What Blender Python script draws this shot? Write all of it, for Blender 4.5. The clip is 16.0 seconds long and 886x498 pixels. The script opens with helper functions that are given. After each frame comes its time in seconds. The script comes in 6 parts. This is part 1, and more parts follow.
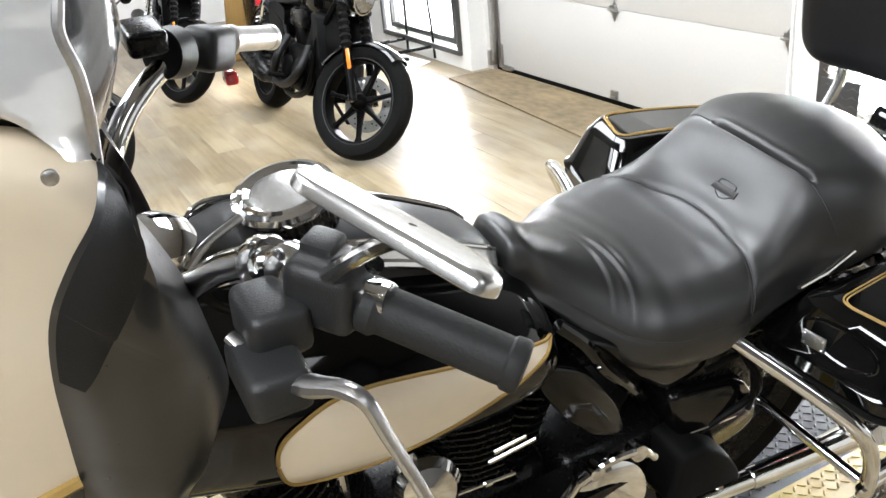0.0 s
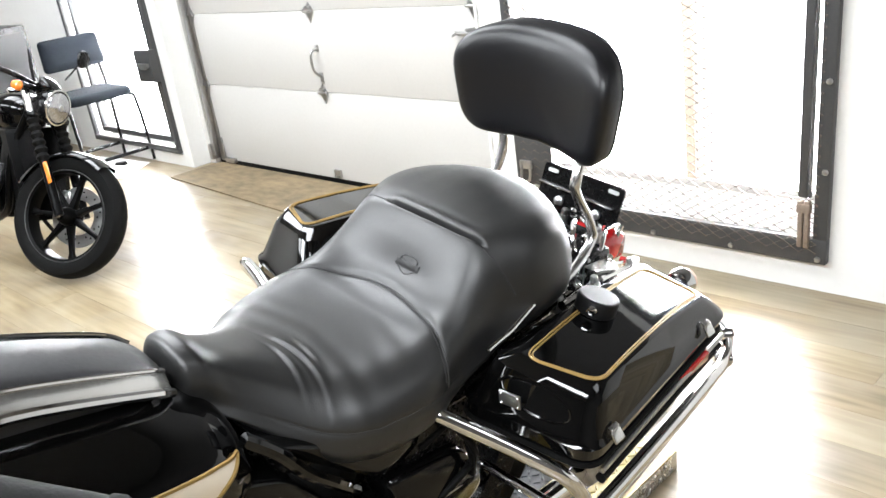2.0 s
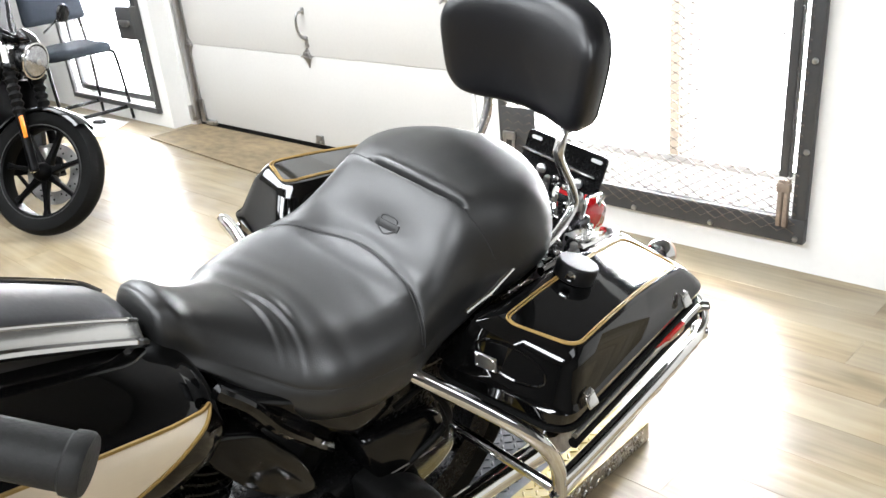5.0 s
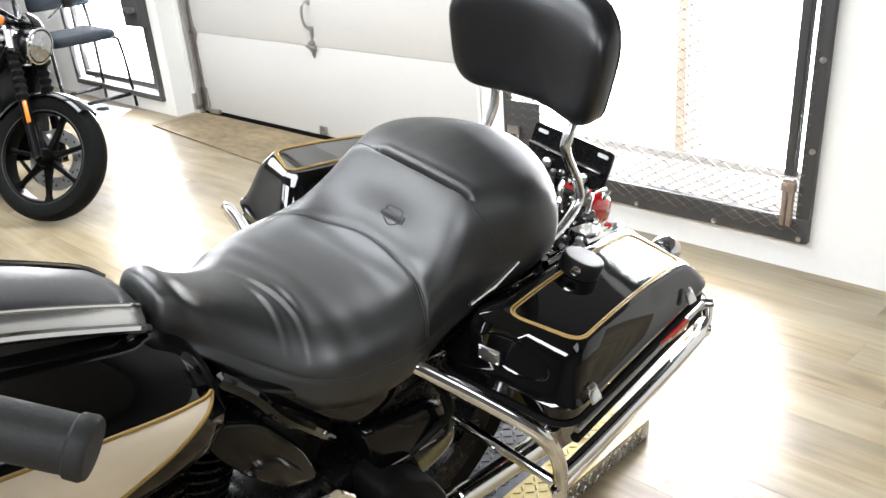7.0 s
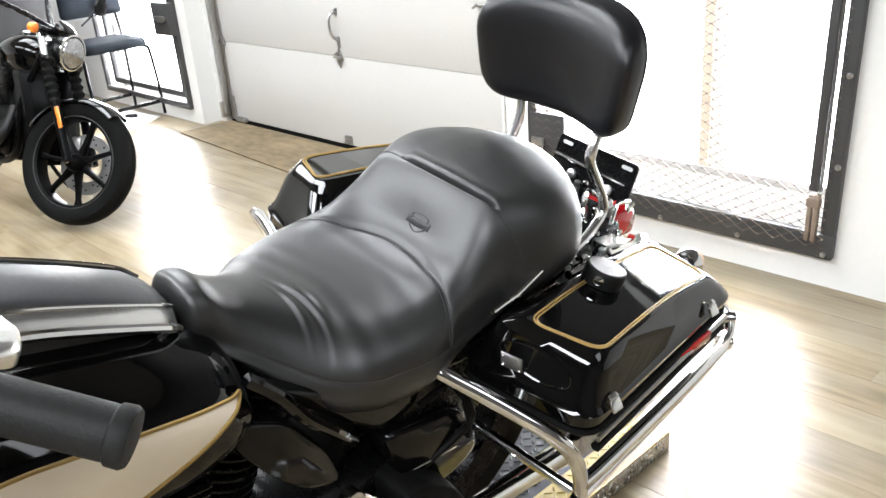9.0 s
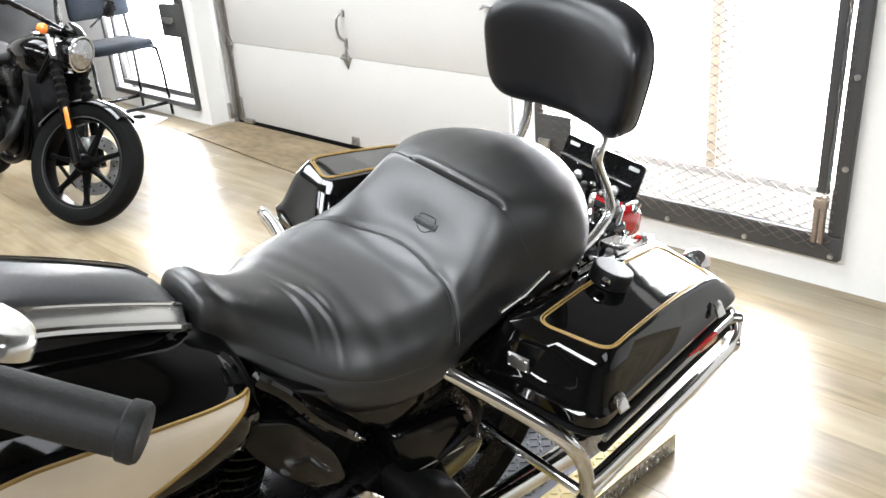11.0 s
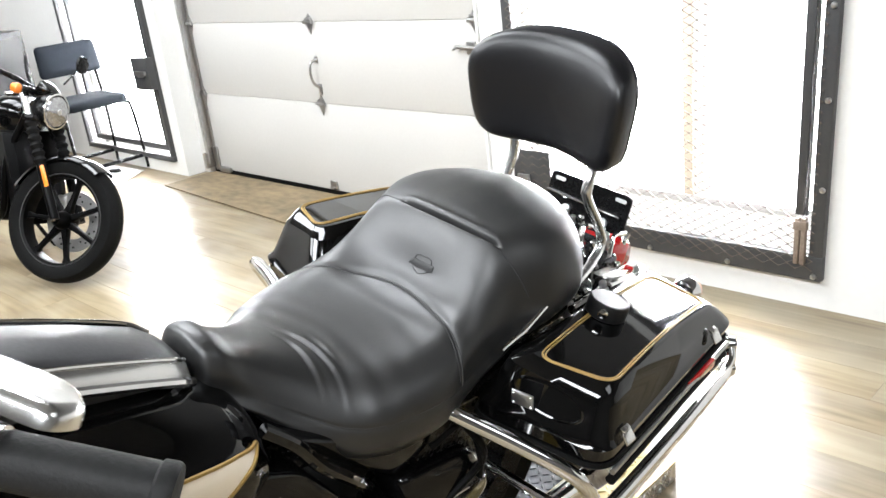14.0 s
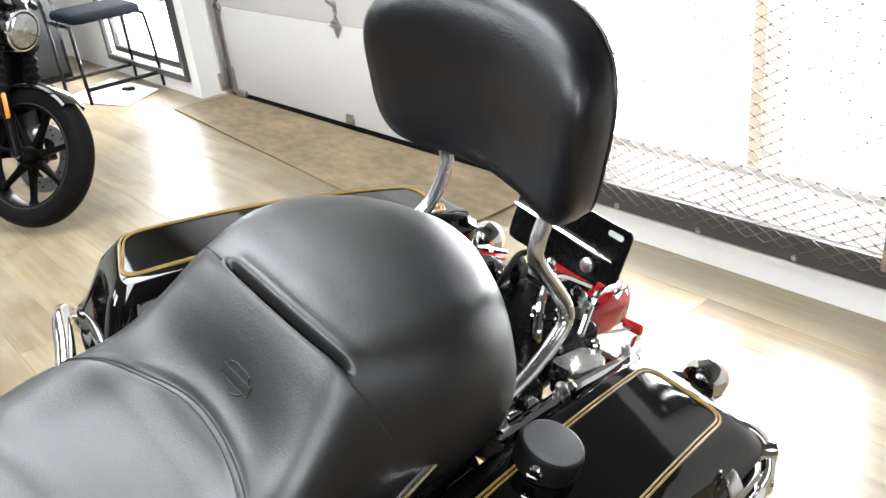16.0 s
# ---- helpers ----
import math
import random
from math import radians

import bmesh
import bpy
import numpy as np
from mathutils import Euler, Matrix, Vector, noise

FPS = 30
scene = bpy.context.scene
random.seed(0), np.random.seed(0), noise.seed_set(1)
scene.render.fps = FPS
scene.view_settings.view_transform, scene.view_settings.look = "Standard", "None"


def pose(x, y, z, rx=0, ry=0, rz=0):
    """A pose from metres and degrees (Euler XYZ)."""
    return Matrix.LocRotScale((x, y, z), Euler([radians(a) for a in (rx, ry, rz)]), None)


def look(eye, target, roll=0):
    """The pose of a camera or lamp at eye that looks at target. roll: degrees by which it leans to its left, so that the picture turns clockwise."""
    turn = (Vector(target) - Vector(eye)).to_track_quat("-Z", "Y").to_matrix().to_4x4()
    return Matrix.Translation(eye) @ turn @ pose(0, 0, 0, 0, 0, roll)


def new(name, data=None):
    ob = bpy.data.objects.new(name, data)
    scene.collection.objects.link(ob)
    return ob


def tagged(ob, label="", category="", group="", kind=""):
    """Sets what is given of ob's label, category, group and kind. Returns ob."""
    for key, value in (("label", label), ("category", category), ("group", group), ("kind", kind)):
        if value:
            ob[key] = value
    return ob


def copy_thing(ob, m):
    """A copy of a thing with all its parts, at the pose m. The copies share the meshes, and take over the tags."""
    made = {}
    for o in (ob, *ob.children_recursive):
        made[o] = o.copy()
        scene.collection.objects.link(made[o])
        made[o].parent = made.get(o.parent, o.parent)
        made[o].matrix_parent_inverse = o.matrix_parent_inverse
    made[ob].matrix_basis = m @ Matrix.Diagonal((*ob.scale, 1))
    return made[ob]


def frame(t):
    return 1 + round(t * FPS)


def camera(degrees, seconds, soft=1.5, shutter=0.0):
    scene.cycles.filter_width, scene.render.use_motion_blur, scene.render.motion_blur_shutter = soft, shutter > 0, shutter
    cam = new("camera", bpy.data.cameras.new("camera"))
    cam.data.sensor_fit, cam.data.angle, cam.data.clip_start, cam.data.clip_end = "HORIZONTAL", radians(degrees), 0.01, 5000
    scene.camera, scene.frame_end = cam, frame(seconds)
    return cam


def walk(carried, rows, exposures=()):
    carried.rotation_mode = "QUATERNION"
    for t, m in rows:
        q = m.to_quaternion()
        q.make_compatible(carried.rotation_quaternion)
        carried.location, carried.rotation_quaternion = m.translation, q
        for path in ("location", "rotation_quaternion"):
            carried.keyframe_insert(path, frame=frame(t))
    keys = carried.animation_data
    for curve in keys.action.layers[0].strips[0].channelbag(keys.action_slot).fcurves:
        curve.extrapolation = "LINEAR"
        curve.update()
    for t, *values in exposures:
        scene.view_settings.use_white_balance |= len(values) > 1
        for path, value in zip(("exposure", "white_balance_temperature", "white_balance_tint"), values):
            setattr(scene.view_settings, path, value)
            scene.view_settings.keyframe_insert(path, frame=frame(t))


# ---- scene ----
cam = camera(54.1, 16.0)
PATH = [
    (0, (0.195, -0.088, 1.357), (-1.439, 0.706, 0.521), -5.7),
    (0.3, (0.218, -0.098, 1.364), (-1.334, 0.814, 0.493), -5.6),
    (0.5, (0.198, -0.034, 1.336), (-1.33, 0.91, 0.457), -7.4),
    (0.8, (0.216, -0.022, 1.347), (-1.242, 1.045, 0.490), -7.5),
    (1, (0.216, 0.004, 1.335), (-1.216, 1.119, 0.493), -7.5),
    (1.5, (0.231, 0.025, 1.345), (-1.153, 1.238, 0.56), -7.6),
    (2, (0.232, 0.042, 1.352), (-1.128, 1.313, 0.619), -8.3),
    (2.5, (0.228, 0.047, 1.35), (-1.128, 1.322, 0.617), -8.2),
    (3, (0.236, 0.045, 1.352), (-1.108, 1.335, 0.623), -8.0),
    (3.5, (0.233, 0.044, 1.346), (-1.098, 1.332, 0.59), -7.3),
    (4, (0.231, 0.044, 1.34), (-1.098, 1.327, 0.573), -7.2),
    (6.5, (0.222, 0.036, 1.321), (-1.068, 1.321, 0.494), -3.9),
    (7, (0.219, 0.039, 1.324), (-1.093, 1.316, 0.518), -4.9),
    (7.5, (0.216, 0.034, 1.327), (-1.122, 1.299, 0.546), -4.7),
    (8, (0.217, 0.031, 1.326), (-1.124, 1.292, 0.545), -4.5),
    (8.5, (0.225, 0.025, 1.326), (-1.127, 1.277, 0.548), -4.4),
    (9, (0.228, 0.022, 1.326), (-1.124, 1.273, 0.548), -4.5),
    (11.5, (0.231, 0.017, 1.326), (-1.134, 1.257, 0.552), -4.5),
    (12, (0.229, 0.017, 1.324), (-1.133, 1.256, 0.544), -4.4),
    (12.5, (0.227, 0.018, 1.321), (-1.132, 1.257, 0.534), -4.3),
    (13, (0.223, 0.022, 1.318), (-1.114, 1.275, 0.516), -4.3),
    (13.5, (0.224, 0.025, 1.325), (-1.103, 1.314, 0.564), -5.4),
    (14, (0.211, -0.006, 1.334), (-1.132, 1.301, 0.637), -6.7),
    (14.3, (0.206, -0.031, 1.339), (-1.055, 1.334, 0.598), -6.7),
    (14.5, (0.203, -0.015, 1.333), (-1.03, 1.372, 0.587), -6.0),
    (14.8, (0.199, 0.068, 1.326), (-1.121, 1.367, 0.571), -7.7),
    (15, (0.186, 0.165, 1.314), (-1.233, 1.365, 0.575), -6.5),
    (15.3, (0.168, 0.305, 1.324), (-1.308, 1.427, 0.576), -4.1),
    (15.5, (0.127, 0.384, 1.302), (-1.344, 1.478, 0.503), -4.1),
    (15.8, (0.006, 0.520, 1.268), (-1.455, 1.609, 0.444), -4.3),
    (16, (-0.052, 0.609, 1.292), (-1.468, 1.717, 0.417), -6.6),
]
walk(cam, [(t, look(eye, target, roll)) for t, eye, target, roll in PATH], ((0.0, 1.14), (1.5, 1.2), (4.2, 1.2), (7.5, 1.07), (9.0, 1.05), (11.5, 1.08), (13.0, 1.11), (14.8, 1.2), (16.0, 0.95)))

# ---- light ----
SUN_DIR = (0.30, 0.75, 0.58)
world = bpy.data.worlds.new("sky")
scene.world = world
world.use_nodes = True
wn = world.node_tree
sky = wn.nodes.new("ShaderNodeTexSky")
sky.sky_type, sky.sun_disc = "NISHITA", False
sky.sun_elevation, sky.sun_rotation = radians(35), radians(22)
wn.links.new(sky.outputs[0], wn.nodes["Background"].inputs[0])
wn.nodes["Background"].inputs[1].default_value = 0.12
sun = new("sun", bpy.data.lights.new("sun", "SUN"))
sun.data.energy, sun.data.angle, sun.data.color = 1.0, radians(12), (1.0, 0.96, 0.9)
sun.matrix_world = look(Vector(SUN_DIR) * 20, (0, 0, 0))


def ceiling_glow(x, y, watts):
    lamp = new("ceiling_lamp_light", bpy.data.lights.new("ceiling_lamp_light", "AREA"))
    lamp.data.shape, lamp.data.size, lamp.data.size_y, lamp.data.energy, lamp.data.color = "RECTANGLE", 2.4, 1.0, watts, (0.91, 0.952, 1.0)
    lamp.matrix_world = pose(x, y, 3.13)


# Unseen ceiling panels, added: places, size and watts set to light bike and room.
ASSUMED_LAMPS = [(1.25, -1.5, 132), (2.8, 1.4, 15), (-2.5, -1.2, 100), (-2.8, 1.3, 66), (-5.6, -1.3, 38), (-5.4, 1.4, 34)]
for lx, ly, watts in ASSUMED_LAMPS:
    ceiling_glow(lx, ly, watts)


def window_glow(x0, x1, z0, z1, y, watts):
    """Daylight entering through a glazed opening."""
    lamp = new("window_light", bpy.data.lights.new("window_light", "AREA"))
    lamp.data.shape, lamp.data.size, lamp.data.size_y, lamp.data.energy, lamp.data.color = "RECTANGLE", x1 - x0, z1 - z0, watts, (0.93, 0.955, 1.0)
    lamp.matrix_world = pose((x0 + x1) / 2, y, (z0 + z1) / 2, -90, 0, 0)


WIN_L, WIN_R = (-6.13, -4.905, 0.088, 2.05), (-2.05, -0.784, 0.107, 1.27)
for w in (WIN_L, WIN_R):
    window_glow(w[0] + 0.04, w[1] - 0.04, w[2] + 0.04, w[3] - 0.04, 2.88, 90)

# ---- materials ----


def material(name, base, rough=0.5, metal=0.0, other=None, scale=8.0, fine=90.0, mix=0.5, bump=0.0, bump_scale=200.0,
             coat=0.0, rough_var=0.08, stretch=(1, 1, 1), spec=0.5):
    """Principled surface with a coarse and a fine colour variation, uneven gloss and fine relief."""
    m = bpy.data.materials.new(name)
    m.use_nodes = True
    t = m.node_tree
    p = t.nodes["Principled BSDF"]
    co = t.nodes.new("ShaderNodeTexCoord")
    mp = t.nodes.new("ShaderNodeMapping")
    mp.inputs["Scale"].default_value = stretch
    t.links.new(co.outputs["Object"], mp.inputs[0])
    big, small = t.nodes.new("ShaderNodeTexNoise"), t.nodes.new("ShaderNodeTexNoise")
    for node, s in ((big, scale), (small, fine)):
        node.inputs["Scale"].default_value, node.inputs["Detail"].default_value = s, 4
        t.links.new(mp.outputs[0], node.inputs[0])
    add = t.nodes.new("ShaderNodeMath")
    add.operation = "ADD"
    half = t.nodes.new("ShaderNodeMath")
    half.operation = "MULTIPLY"
    half.inputs[1].default_value = 0.5
    t.links.new(big.outputs[0], add.inputs[0]), t.links.new(small.outputs[0], add.inputs[1]), t.links.new(add.outputs[0], half.inputs[0])
    ramp = t.nodes.new("ShaderNodeMapRange")
    ramp.inputs[1].default_value, ramp.inputs[2].default_value = 0.5 - 0.5 * (1.01 - mix), 0.5 + 0.5 * (1.01 - mix)
    t.links.new(half.outputs[0], ramp.inputs[0])
    col = t.nodes.new("ShaderNodeMix")
    col.data_type = "RGBA"
    other = other or tuple(c * 0.8 for c in base)
    col.inputs[6].default_value, col.inputs[7].default_value = (*base, 1), (*other, 1)
    t.links.new(ramp.outputs[0], col.inputs[0]), t.links.new(col.outputs[2], p.inputs["Base Color"])
    rr = t.nodes.new("ShaderNodeMapRange")
    rr.inputs[3].default_value, rr.inputs[4].default_value = max(0.02, rough - rough_var), min(1, rough + rough_var)
    t.links.new(half.outputs[0], rr.inputs[0]), t.links.new(rr.outputs[0], p.inputs["Roughness"])
    p.inputs["Metallic"].default_value, p.inputs["Specular IOR Level"].default_value = metal, spec
    p.inputs["Coat Weight"].default_value, p.inputs["Coat Roughness"].default_value = coat, 0.03
    if bump:
        grain = t.nodes.new("ShaderNodeTexNoise")
        grain.inputs["Scale"].default_value, grain.inputs["Detail"].default_value = bump_scale, 3
        t.links.new(co.outputs["Object"], grain.inputs[0])
        b = t.nodes.new("ShaderNodeBump")
        b.inputs["Strength"].default_value, b.inputs["Distance"].default_value = bump, 0.002
        t.links.new(grain.outputs[0], b.inputs["Height"]), t.links.new(b.outputs[0], p.inputs["Normal"])
    return m


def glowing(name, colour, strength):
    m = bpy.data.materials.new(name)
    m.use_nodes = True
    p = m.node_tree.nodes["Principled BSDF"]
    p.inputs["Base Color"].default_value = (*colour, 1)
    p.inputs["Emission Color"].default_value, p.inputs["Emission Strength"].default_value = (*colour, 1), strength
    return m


def clear(name, colour, rough=0.02, ior=1.45):
    m = bpy.data.materials.new(name)
    m.use_nodes = True
    p = m.node_tree.nodes["Principled BSDF"]
    p.inputs["Base Color"].default_value, p.inputs["Roughness"].default_value = (*colour, 1), rough
    p.inputs["Transmission Weight"].default_value, p.inputs["IOR"].default_value = 1.0, ior
    return m


LEATHER = material("black leather", (0.0085, 0.0083, 0.0080), 0.43, other=(0.005, 0.0049, 0.0048), scale=9, fine=180, bump=0.16, bump_scale=520, rough_var=0.10, spec=0.75)
PAD_LEATHER = material("black vinyl", (0.0035, 0.0035, 0.005), 0.38, other=(0.003, 0.003, 0.004), scale=10, fine=200, bump=0.2, bump_scale=500, rough_var=0.06, spec=0.52)
GLOSS = material("black lacquer", (0.002, 0.002, 0.002), 0.05, other=(0.0015, 0.0015, 0.0015), rough_var=0.03, scale=6, fine=60, spec=0.48)
PANEL = material("black moulded panel", (0.003, 0.003, 0.003), 0.16, other=(0.002, 0.002, 0.002), rough_var=0.05, scale=8, fine=80, spec=0.26)
ENGINE_GREY = material("dark grey cast metal", (0.10, 0.10, 0.10), 0.35, 0.8, other=(0.06, 0.06, 0.06), scale=25, fine=160, bump=0.1)
SATIN = material("satin black", (0.0035, 0.0035, 0.0038), 0.27, other=(0.0025, 0.0025, 0.0025), scale=20, fine=150, bump=0.03, spec=0.20)
MACHINE = material("deep black enamel", (0.0016, 0.0016, 0.0017), 0.36, other=(0.001, 0.001, 0.001), scale=20, fine=150, bump=0.03, spec=0.07)
# PLASTIC copied lighter: light on the near controls is put into the colour.
HOUSING_LIT = material("black plastic lightened for light", (0.016, 0.016, 0.0165), 0.44, other=(0.011, 0.011, 0.011), scale=30, fine=220, bump=0.2, bump_scale=600, spec=0.3)
PLASTIC = material("black plastic", (0.006, 0.006, 0.0065), 0.46, other=(0.004, 0.004, 0.004), scale=30, fine=220, bump=0.2, bump_scale=600, spec=0.3)
# RUBBER copied lighter: light on the near grip is put into the colour.
GRIP_LIT = material("rubber lightened for light", (0.017, 0.017, 0.017), 0.6, other=(0.012, 0.012, 0.012), scale=9, fine=160, bump=0.3, bump_scale=300, spec=0.25)
RUBBER = material("rubber", (0.003, 0.003, 0.003), 0.58, other=(0.005, 0.005, 0.0048), scale=9, fine=160, bump=0.3, bump_scale=300, spec=0.07)
CHROME = material("chrome", (0.80, 0.80, 0.80), 0.07, 1.0, other=(0.70, 0.69, 0.67), rough_var=0.04, scale=12, fine=120)
CHROME_SOFT = material("brushed silver shell", (0.78, 0.78, 0.77), 0.24, 1.0, other=(0.70, 0.70, 0.69), rough_var=0.06, scale=6, fine=90)
CONSOLE = material("dark grey panel", (0.035, 0.035, 0.037), 0.42, other=(0.026, 0.026, 0.028), scale=9, fine=160, bump=0.08, spec=0.35)
SCREEN = material("pale silver plastic", (0.72, 0.72, 0.71), 0.16, 0.45, other=(0.64, 0.64, 0.63), rough_var=0.05, scale=6, fine=80)
DASH = material("grey black plastic", (0.035, 0.036, 0.038), 0.12, other=(0.022, 0.023, 0.025), scale=7, fine=60, rough_var=0.05)
STEEL = material("dull steel", (0.55, 0.55, 0.55), 0.32, 1.0, other=(0.38, 0.37, 0.36), scale=25, fine=180, bump=0.15)
CREAM = material("cream lacquer", (0.70, 0.60, 0.46), 0.15, other=(0.66, 0.565, 0.43), coat=0.9, scale=5, fine=50, rough_var=0.04)
GOLD = material("gold pinstripe", (0.29, 0.185, 0.058), 0.5, other=(0.24, 0.15, 0.045), scale=20, spec=0.2)
STITCH = material("stitching", (0.018, 0.018, 0.019), 0.6, other=(0.02, 0.02, 0.02), bump=0.4, bump_scale=900)
RED = material("red lens", (0.45, 0.012, 0.015), 0.12, other=(0.35, 0.01, 0.01), coat=0.6)
AMBER = material("amber lens", (0.75, 0.20, 0.02), 0.15, other=(0.65, 0.16, 0.02), coat=0.5)
PEACH = material("pale amber lens", (0.80, 0.52, 0.40), 0.12, other=(0.85, 0.62, 0.5), scale=60, coat=0.5)
LENS = material("lamp glass", (0.70, 0.71, 0.73), 0.06, 0.9, other=(0.22, 0.22, 0.24), scale=32, fine=90, bump=0.5, bump_scale=60)
WALL = material("white wall paint", (0.76, 0.755, 0.735), 0.6, other=(0.71, 0.705, 0.685), scale=1.6, fine=40, bump=0.12, bump_scale=120)
CEIL = material("grey ceiling paint", (0.22, 0.215, 0.21), 0.8, other=(0.18, 0.177, 0.172), scale=1.2, fine=30)
# Unseen walls only: colour held very dark to cut bounce light and reflections.
DIMWALL = material("darkened unseen wall", (0.09, 0.085, 0.08), 0.7, other=(0.07, 0.066, 0.062), scale=1.4, fine=40, bump=0.1, bump_scale=120)
DOORPAINT = material("off white door paint", (0.55, 0.54, 0.515), 0.45, other=(0.51, 0.50, 0.475), scale=1.4, fine=60, bump=0.06, bump_scale=300)
FRAME = material("dark grey steel paint", (0.036, 0.038, 0.042), 0.45, other=(0.055, 0.053, 0.050), scale=10, fine=120, bump=0.15)
MESH = material("expanded metal", (0.11, 0.105, 0.10), 0.5, 0.3, other=(0.14, 0.10, 0.07), scale=6, fine=80)
RUST = material("rusty hinge bar", (0.28, 0.22, 0.17), 0.6, 0.2, other=(0.16, 0.12, 0.09), scale=18, fine=140, bump=0.3)
SASH = material("pale window sash", (0.88, 0.87, 0.85), 0.5, other=(0.85, 0.83, 0.79), scale=5)
FAIRING = material("smooth black plastic", (0.010, 0.010, 0.011), 0.30, other=(0.007, 0.007, 0.008), scale=16, fine=140, bump=0.05, spec=1.0)
PLY = material("worn plywood", (0.27, 0.20, 0.112), 0.6, other=(0.11, 0.082, 0.048), scale=3.2, fine=18, stretch=(0.7, 1.3, 1), mix=0.66, bump=0.25, bump_scale=60)
FABRIC = material("blue grey fabric", (0.010, 0.0125, 0.017), 0.85, other=(0.007, 0.009, 0.012), scale=40, fine=500, bump=0.5, bump_scale=700, spec=0.1)
PAPER = material("white sheet", (0.78, 0.78, 0.77), 0.7, other=(0.7, 0.7, 0.69), scale=6)
YELLOW = material("yellow tread paint", (0.31, 0.22, 0.03), 0.5, other=(0.21, 0.15, 0.026), scale=14, fine=110, bump=0.2)
NAVY = material("black tread paint", (0.012, 0.013, 0.018), 0.45, other=(0.008, 0.009, 0.012), scale=14, fine=110, bump=0.2, spec=0.25)
ALUM = material("bare aluminium tread", (0.62, 0.60, 0.56), 0.28, 1.0, other=(0.5, 0.48, 0.44), scale=16, fine=140, bump=0.15)
OAK = material("varnished wood", (0.40, 0.25, 0.09), 0.4, other=(0.28, 0.16, 0.05), scale=3, fine=30, stretch=(1, 1, 0.15))
GLASS = clear("clear glass", (1, 1, 1), 0.0)


def glare_glow(m):
    """Makes the sash let daylight through, standing in for glare around the window."""
    t = m.node_tree
    out, p = t.nodes["Material Output"], t.nodes["Principled BSDF"]
    tr, add = t.nodes.new("ShaderNodeBsdfTranslucent"), t.nodes.new("ShaderNodeAddShader")
    tr.inputs[0].default_value = (0.04, 0.04, 0.039, 1)
    t.links.new(p.outputs[0], add.inputs[0]), t.links.new(tr.outputs[0], add.inputs[1]), t.links.new(add.outputs[0], out.inputs["Surface"])


glare_glow(SASH)
# Beads duller than the sash: shade is put into their colour.
BEAD = material("grey white glazing bead", (0.62, 0.61, 0.59), 0.5, other=(0.56, 0.55, 0.53), scale=6)
BEAD_WARM = material("warm glazing bead", (0.72, 0.63, 0.52), 0.5, other=(0.66, 0.58, 0.48), scale=6)


